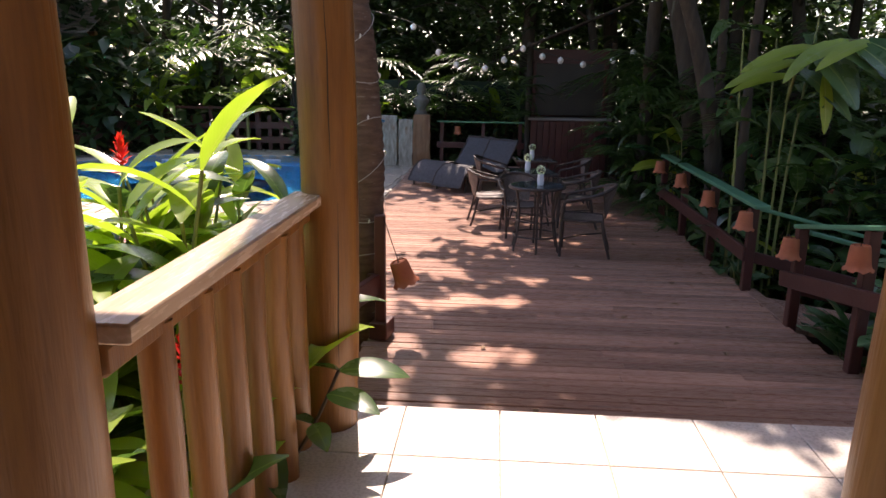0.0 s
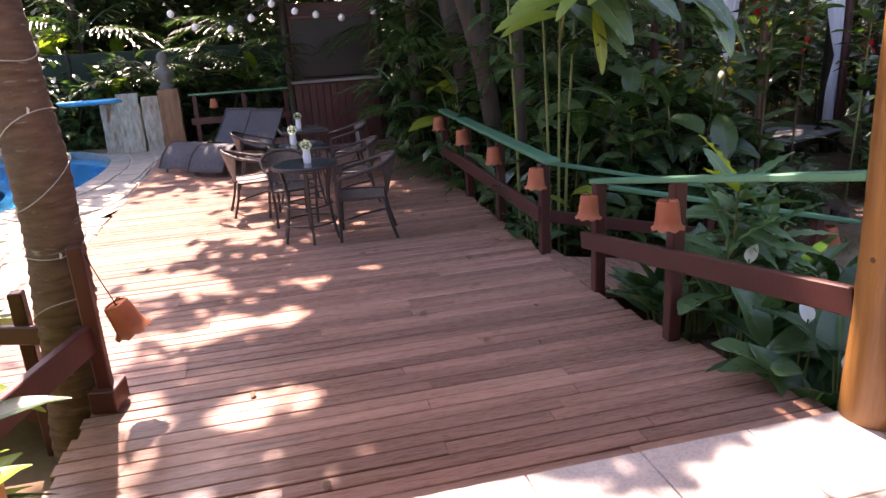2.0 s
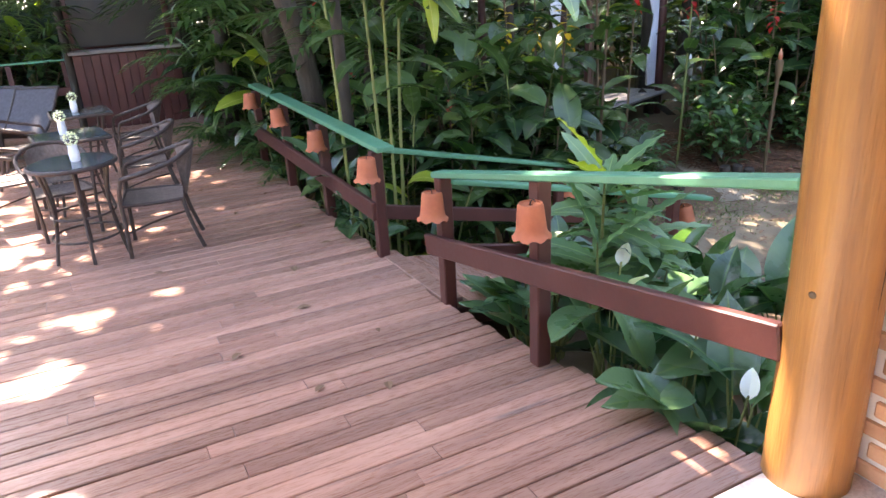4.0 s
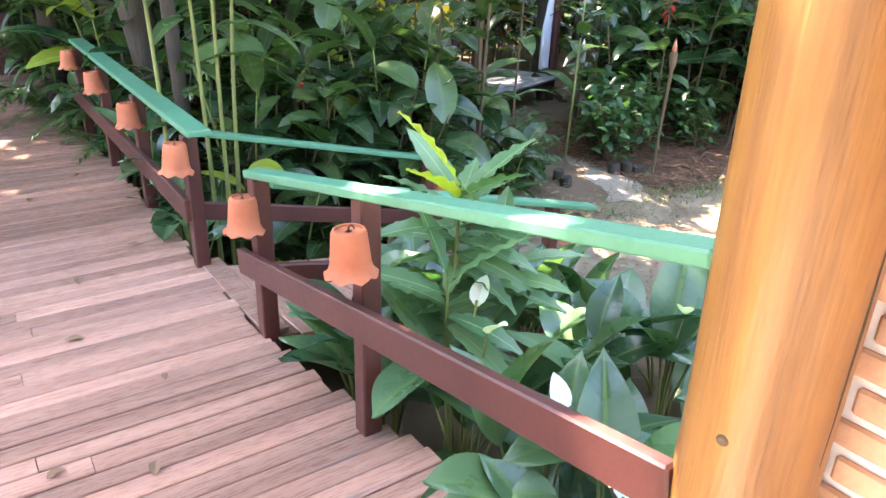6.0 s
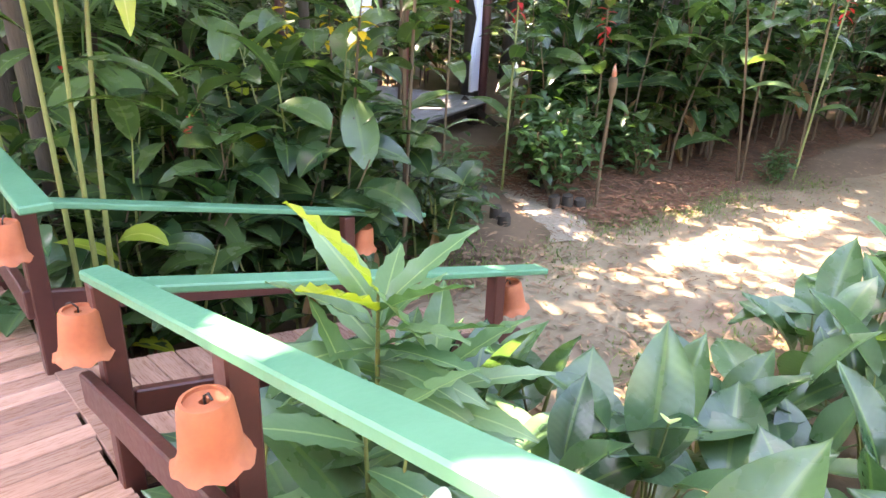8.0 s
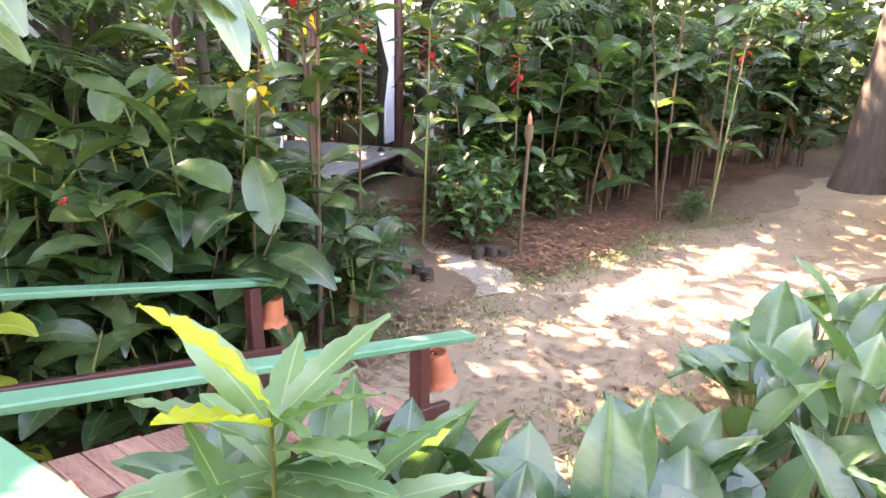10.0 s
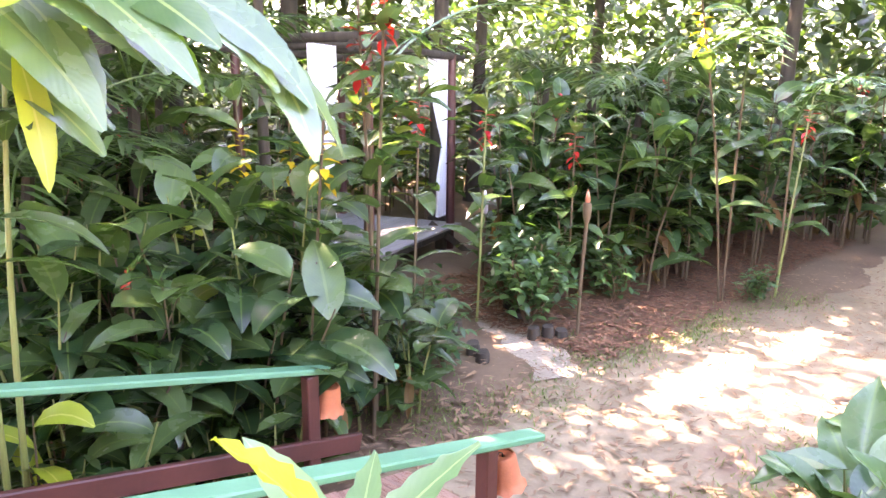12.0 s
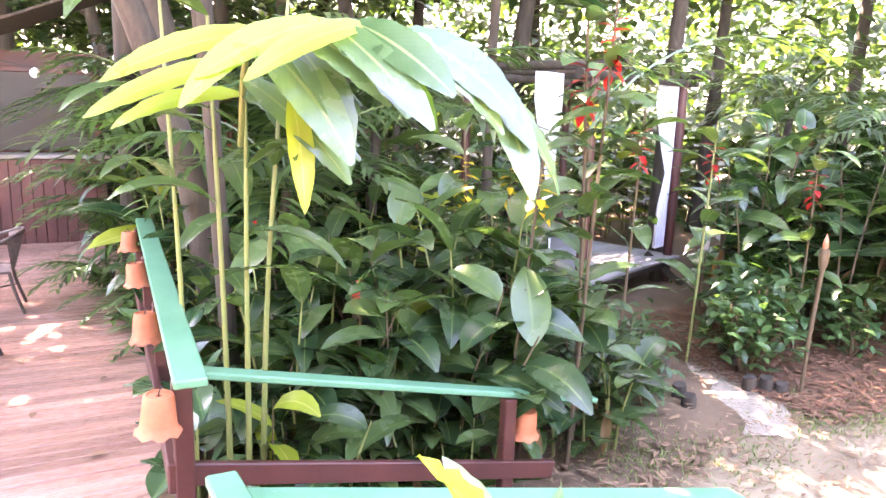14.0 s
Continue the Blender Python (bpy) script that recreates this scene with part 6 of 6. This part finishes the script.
rr = random.Random(77)
t1 = tree(rr, 6.6, 0.16, 3.0, 3400, "forest tree with a spreading leafy crown")
t2 = tree(rr, 7.6, 0.20, 3.4, 4000, "tall forest tree with mottled bark")
t3 = tree(rr, 5.2, 0.11, 2.4, 3300, "slim forest tree with a low crown", 0.26, 0.9)
lay(t1, 5.6, 13.2, -0.75, 0, 1.0, True)
lay(t2, 0.9, 16.6, -0.6, 40, 1.0, True)
lay(t3, 0.2, 17.6, -0.75, 0, 1.0, True)
t4 = tree(rr, 8.2, 0.15, 3.4, 2700, "tall thin forest tree with an open crown", 0.30, 0.8)
lay(t4, 9.95, 11.4, -0.85, 0, 1.0, True)
# leaning tree added for shade: its crown, out of view, darkens the deck
t5 = tree(rr, 7.9, 0.17, 2.8, 6000, "added forest tree whose unseen crown shades the deck", 0.34, 0.5, (-3.0, 3.0), 12)
lay(t5, 3.25, 9.9, -0.75, 0, 1.0, True)
# slim trees, likewise added: their high crowns shade post, rail and lily bed
t6 = tree(rr, 6.6, 0.06, 1.5, 1500, "added slim tree whose unseen crown shades bed and rail", 0.28, 0.5, (-1.1, -0.7), 12)
lay(t6, 3.05, 7.75, -0.75, 30, 1.0, True)
lay(t6, 5.9, 9.5, -0.75, 20, 1.05)
# smaller leaning copy, added to shade the deck next to the tiles
lay(t5, 3.15, 8.7, -0.75, 60, 0.75)
lay(t6, 3.3, 9.3, -0.75, 15, 1.15)
# the first tree here is added behind the shelter to shade the path
TREES = ((t1, 8.7, 13.6, 1.2), (t4, 4.9, 14.6, 1.0), (t1, -3.4, 18.8, 1.05), (t2, 3.2, 18.4, 1.15), (t1, 4.3, 15.9, 1.1),
         (t4, 8.0, 16.6, 1.0), (t4, 12.6, 13.2, 1.0), (t4, 15.2, 8.2, 1.0), (t4, 14.2, 5.4, 1.0),
         (t2, -5.5, 20.5, 1.1), (t1, -9.0, 20.0, 1.1), (t2, -12.5, 17.5, 1.1), (t1, -13, 12, 1.0), (t3, -3.4, 19.0, 1.2), (t3, 2.4, 15.8, 1.25), (t4, 6.5, 18.2, 1.1),
         (t4, 11.5, 17.5, 1.1), (t3, -7.2, 18.9, 1.1), (t4, 15.5, 12.5, 1.05), (t4, 16.5, 3.0, 1.0))
for p, x, y, s in TREES:
    lay(p, x, y, -0.75, rr.uniform(0, 360), s)
lay(tree(random.Random(78), 8.5, 0.34, 3.0, 1500, "thick old forest tree beside the path", 0.32, 0.6), 13.0, 5.30, -0.75, 0, 1.0, True)


# far woods all round
def far_woods(seed, a0, a1, r0, r1, z0, z1, n, leaf, name="far_woods"):
    rr = random.Random(seed)
    g = Geo()
    for i in range(n):
        a, r = radians(rr.uniform(a0, a1)), rr.uniform(r0, r1)
        x, y = 2 + r * math.cos(a), 6 + r * math.sin(a)
        cl = noise.noise((x * 0.35, y * 0.35, 3.0))
        z = z0 + (z1 - z0) * rr.random() ** 1.25 * (0.75 + 0.5 * cl)
        if noise.noise((x * 0.45, y * 0.45, z * 0.5)) < -0.22:
            continue
        g.leaf((x, y, z), rr.uniform(0, 360), rr.uniform(-0.9, 0.7), leaf * rr.uniform(0.5, 1.3), leaf * 0.5 * rr.uniform(0.6, 1.1), rr.uniform(0.2, 1.0), 2, 0.2, 0.85, 0.75, rr.uniform(-0.6, 0.6))
    single(name, g, LEAF_TREE, "dense jungle foliage closing the garden", "woods", kind="stuff")


far_woods(1, 62, 150, 13.5, 22, -0.7, 9, 52000, 0.55)
far_woods(4, -60, 160, 22, 46, -1.0, 3.0, 15000, 1.5)
far_woods(5, -45, 150, 25, 33, -0.8, 14, 30000, 0.85)
far_woods(2, -40, 62, 14, 26, -0.7, 9.5, 40000, 0.46)
far_woods(3, 150, 330, 12, 20, -0.7, 7, 9000, 0.6)


# gaps cut into the crowns to put sun flecks on chosen spots: place, height and half widths of each fleck of light
SUN_FLECKS = ((0.36, 4.32, -0.27, 0.27, 0.18), (-0.41, 6.64, -0.27, 0.18, 0.2), (-0.13, 6.35, -0.27, 0.15, 0.3), (0.13, 5.49, -0.27, 0.12, 0.13),
              (0.56, 5.49, -0.27, 0.1, 0.15), (-0.12, 5.37, -0.27, 0.13, 0.1), (0.73, 6.13, -0.27, 0.11, 0.1), (-0.26, 4.38, -0.27, 0.16, 0.16),
              (-0.79, 9.81, -0.27, 0.2, 0.4), (-0.23, 9.27, -0.27, 0.16, 0.3), (0.27, 8.2, -0.27, 0.18, 0.45), (-1.0, 8.2, -0.27, 0.7, 1.4),
              (-0.45, 3.6, -0.27, 0.3, 0.5), (0.55, 2.55, 0.0, 1.1, 0.5), (2.63, 4.22, 0.69, 0.08, 0.20), (2.3, 2.75, 0.0, 0.45, 0.2), (3.40, 5.95, 1.65, 0.52, 0.16),
              (7.5, 5.78, -0.75, 0.85, 0.13), (9.3, 5.55, -0.75, 0.8, 0.12),
              (-6.5, 17.6, 1.5, 3.5, 1.2), (-2.0, 15.4, 0.9, 2.4, 0.7), (-5.1, 12.5, -0.8, 2.9, 2.7), (-8.5, 18.6, 2.5, 3.0, 1.5),
              (7.0, 7.4, -0.75, 0.10, 0.1), (8.6, 10.6, -0.42, 0.5, 0.3))


def open_canopy(ob):
    """Leaves out those of a crown's leaves (nine corners and four faces each) that would shade a fleck."""
    me = ob.data
    n = len(me.vertices)
    co = np.empty(n * 3)
    me.vertices.foreach_get("co", co)
    co = co.reshape(-1, 3)
    m = np.array(ob.parent.matrix_basis if ob.parent else Matrix())
    p = (co @ m[:3, :3].T + m[:3, 3]).reshape(-1, 9, 3).mean(1)
    drop = np.zeros(len(p), bool)
    for x, y, z, rx, ry in SUN_FLECKS:
        up = p[:, 2] - z
        dx, dy = p[:, 0] - SUN_DIR.x / SUN_DIR.z * up - x, p[:, 1] - SUN_DIR.y / SUN_DIR.z * up - y
        drop |= (up > 0.5) & ((dx / (rx + 0.06)) ** 2 + (dy / (ry + 0.06)) ** 2 < 1)
    if not drop.any():
        return
    keep = ~drop
    uv = np.empty(len(me.loops) * 2)
    me.uv_layers[0].data.foreach_get("uv", uv)
    uv = uv.reshape(-1, 4, 4, 2)[keep].reshape(-1)
    k = int(keep.sum())
    base = np.array(((0, 1, 4, 3), (1, 2, 5, 4), (3, 4, 7, 6), (4, 5, 8, 7)))
    faces = (np.arange(k)[:, None, None] * 9 + base[None]).reshape(-1, 4)
    out = bpy.data.meshes.new(me.name)
    out.from_pydata(co.reshape(-1, 9, 3)[keep].reshape(-1, 3).tolist(), [], faces.tolist())
    out.materials.append(me.materials[0])
    out.uv_layers.new(name="UVMap").data.foreach_set("uv", uv)
    out.polygons.foreach_set("use_smooth", np.ones(len(out.polygons), bool))
    ob.data = out


for ob in list(bpy.data.objects):
    if ob.name.startswith("far_woods") or (ob.name.startswith("crown") and ob.parent and ob.parent.name.startswith("tree")):
        open_canopy(ob)


# forest litter and grass tufts
def litter(seed, n, box, z, smin, smax, name, label, mat=DRY_LEAF):
    rr = random.Random(seed)
    g = Geo()
    for i in range(n):
        x, y = rr.uniform(box[0], box[1]), rr.uniform(box[2], box[3])
        zz = (z if z is not None else ground_z(x, y) + 0.03) + 0.004
        g.leaf((x, y, zz + rr.uniform(0, 0.008)), rr.uniform(0, 360), rr.uniform(0.0, 0.25), rr.uniform(smin, smax), rr.uniform(0.25, 0.5) * smin * 1.3, rr.uniform(0.0, 0.5), 3, rr.uniform(-0.2, 0.5), 0.85, 0.8)
    single(name, g, mat, label, "leaf litter", kind="stuff")


litter(1, 5200, (4.4, 12.5, 3.8, 9.5), None, 0.03, 0.095, "leaf_litter", "dry brown leaves scattered on the garden soil")
litter(3, 13000, (7.3, 14.0, 6.5, 9.4), None, 0.06, 0.16, "leaf_litter", "deep red-brown leaf litter under the ginger stems", RED_LITTER)
litter(4, 1700, (4.8, 11.5, 4.5, 6.8), None, 0.045, 0.10, "leaf_litter", "dry curled leaves scattered on the sandy path")
litter(2, 900, (2.8, 6.3, 6.2, 9.0), None, 0.06, 0.14, "leaf_litter", "dry brown leaves under the ginger plants")


def tufts(seed, centres, n, label):
    rr = random.Random(seed)
    g = Geo()
    for cx, cy, r in centres:
        for i in range(n):
            x, y = rr.gauss(cx, r * 0.5), rr.gauss(cy, r * 0.4)
            g.leaf((x, y, ground_z(x, y)), rr.uniform(0, 360), rr.uniform(0.3, 1.3), rr.uniform(0.03, 0.085), 0.010, rr.uniform(0.3, 1.2), 2, 0.2)
    single("grass_tufts", g, GRASS, label, "grass", kind="stuff")


tufts(1, ((5.6, 6.75, 0.6), (6.3, 6.3, 0.6), (8.0, 6.6, 0.7), (7.4, 6.5, 0.5), (9.2, 6.35, 0.6), (5.9, 4.7, 0.6), (5.4, 4.9, 0.5), (6.8, 4.6, 0.6), (10.2, 6.1, 0.6), (8.6, 6.3, 0.5)), 620, "short grass tufts at the path edges")

# fallen leaves on the deck, one by one
rr = random.Random(8)
for x, y, s in ((1.96, 6.10, 0.07), (1.81, 5.54, 0.06), (1.35, 5.13, 0.06), (1.94, 4.52, 0.06), (1.62, 4.62, 0.05), (0.3, 4.4, 0.05), (2.2, 7.0, 0.07), (1.9, 7.6, 0.06), (2.3, 8.1, 0.06), (0.1, 5.9, 0.06), (1.2, 6.6, 0.05), (2.35, 6.5, 0.06), (0.6, 3.5, 0.05), (1.75, 8.6, 0.06), (-0.6, 6.9, 0.06), (2.1, 5.0, 0.04)):
    g = Geo().leaf((0, 0, 0.003), 0, 0.12, s * 1.3, s * 0.7, 0.3, 4, 0.4, 0.85, 0.8)
    single("fallen_leaf", g, DRY_LEAF, "small dry fallen leaf on the deck planks", "leaf", T(x, y, DZ + 0.004, rr.uniform(0, 360)), "fallen leaves")
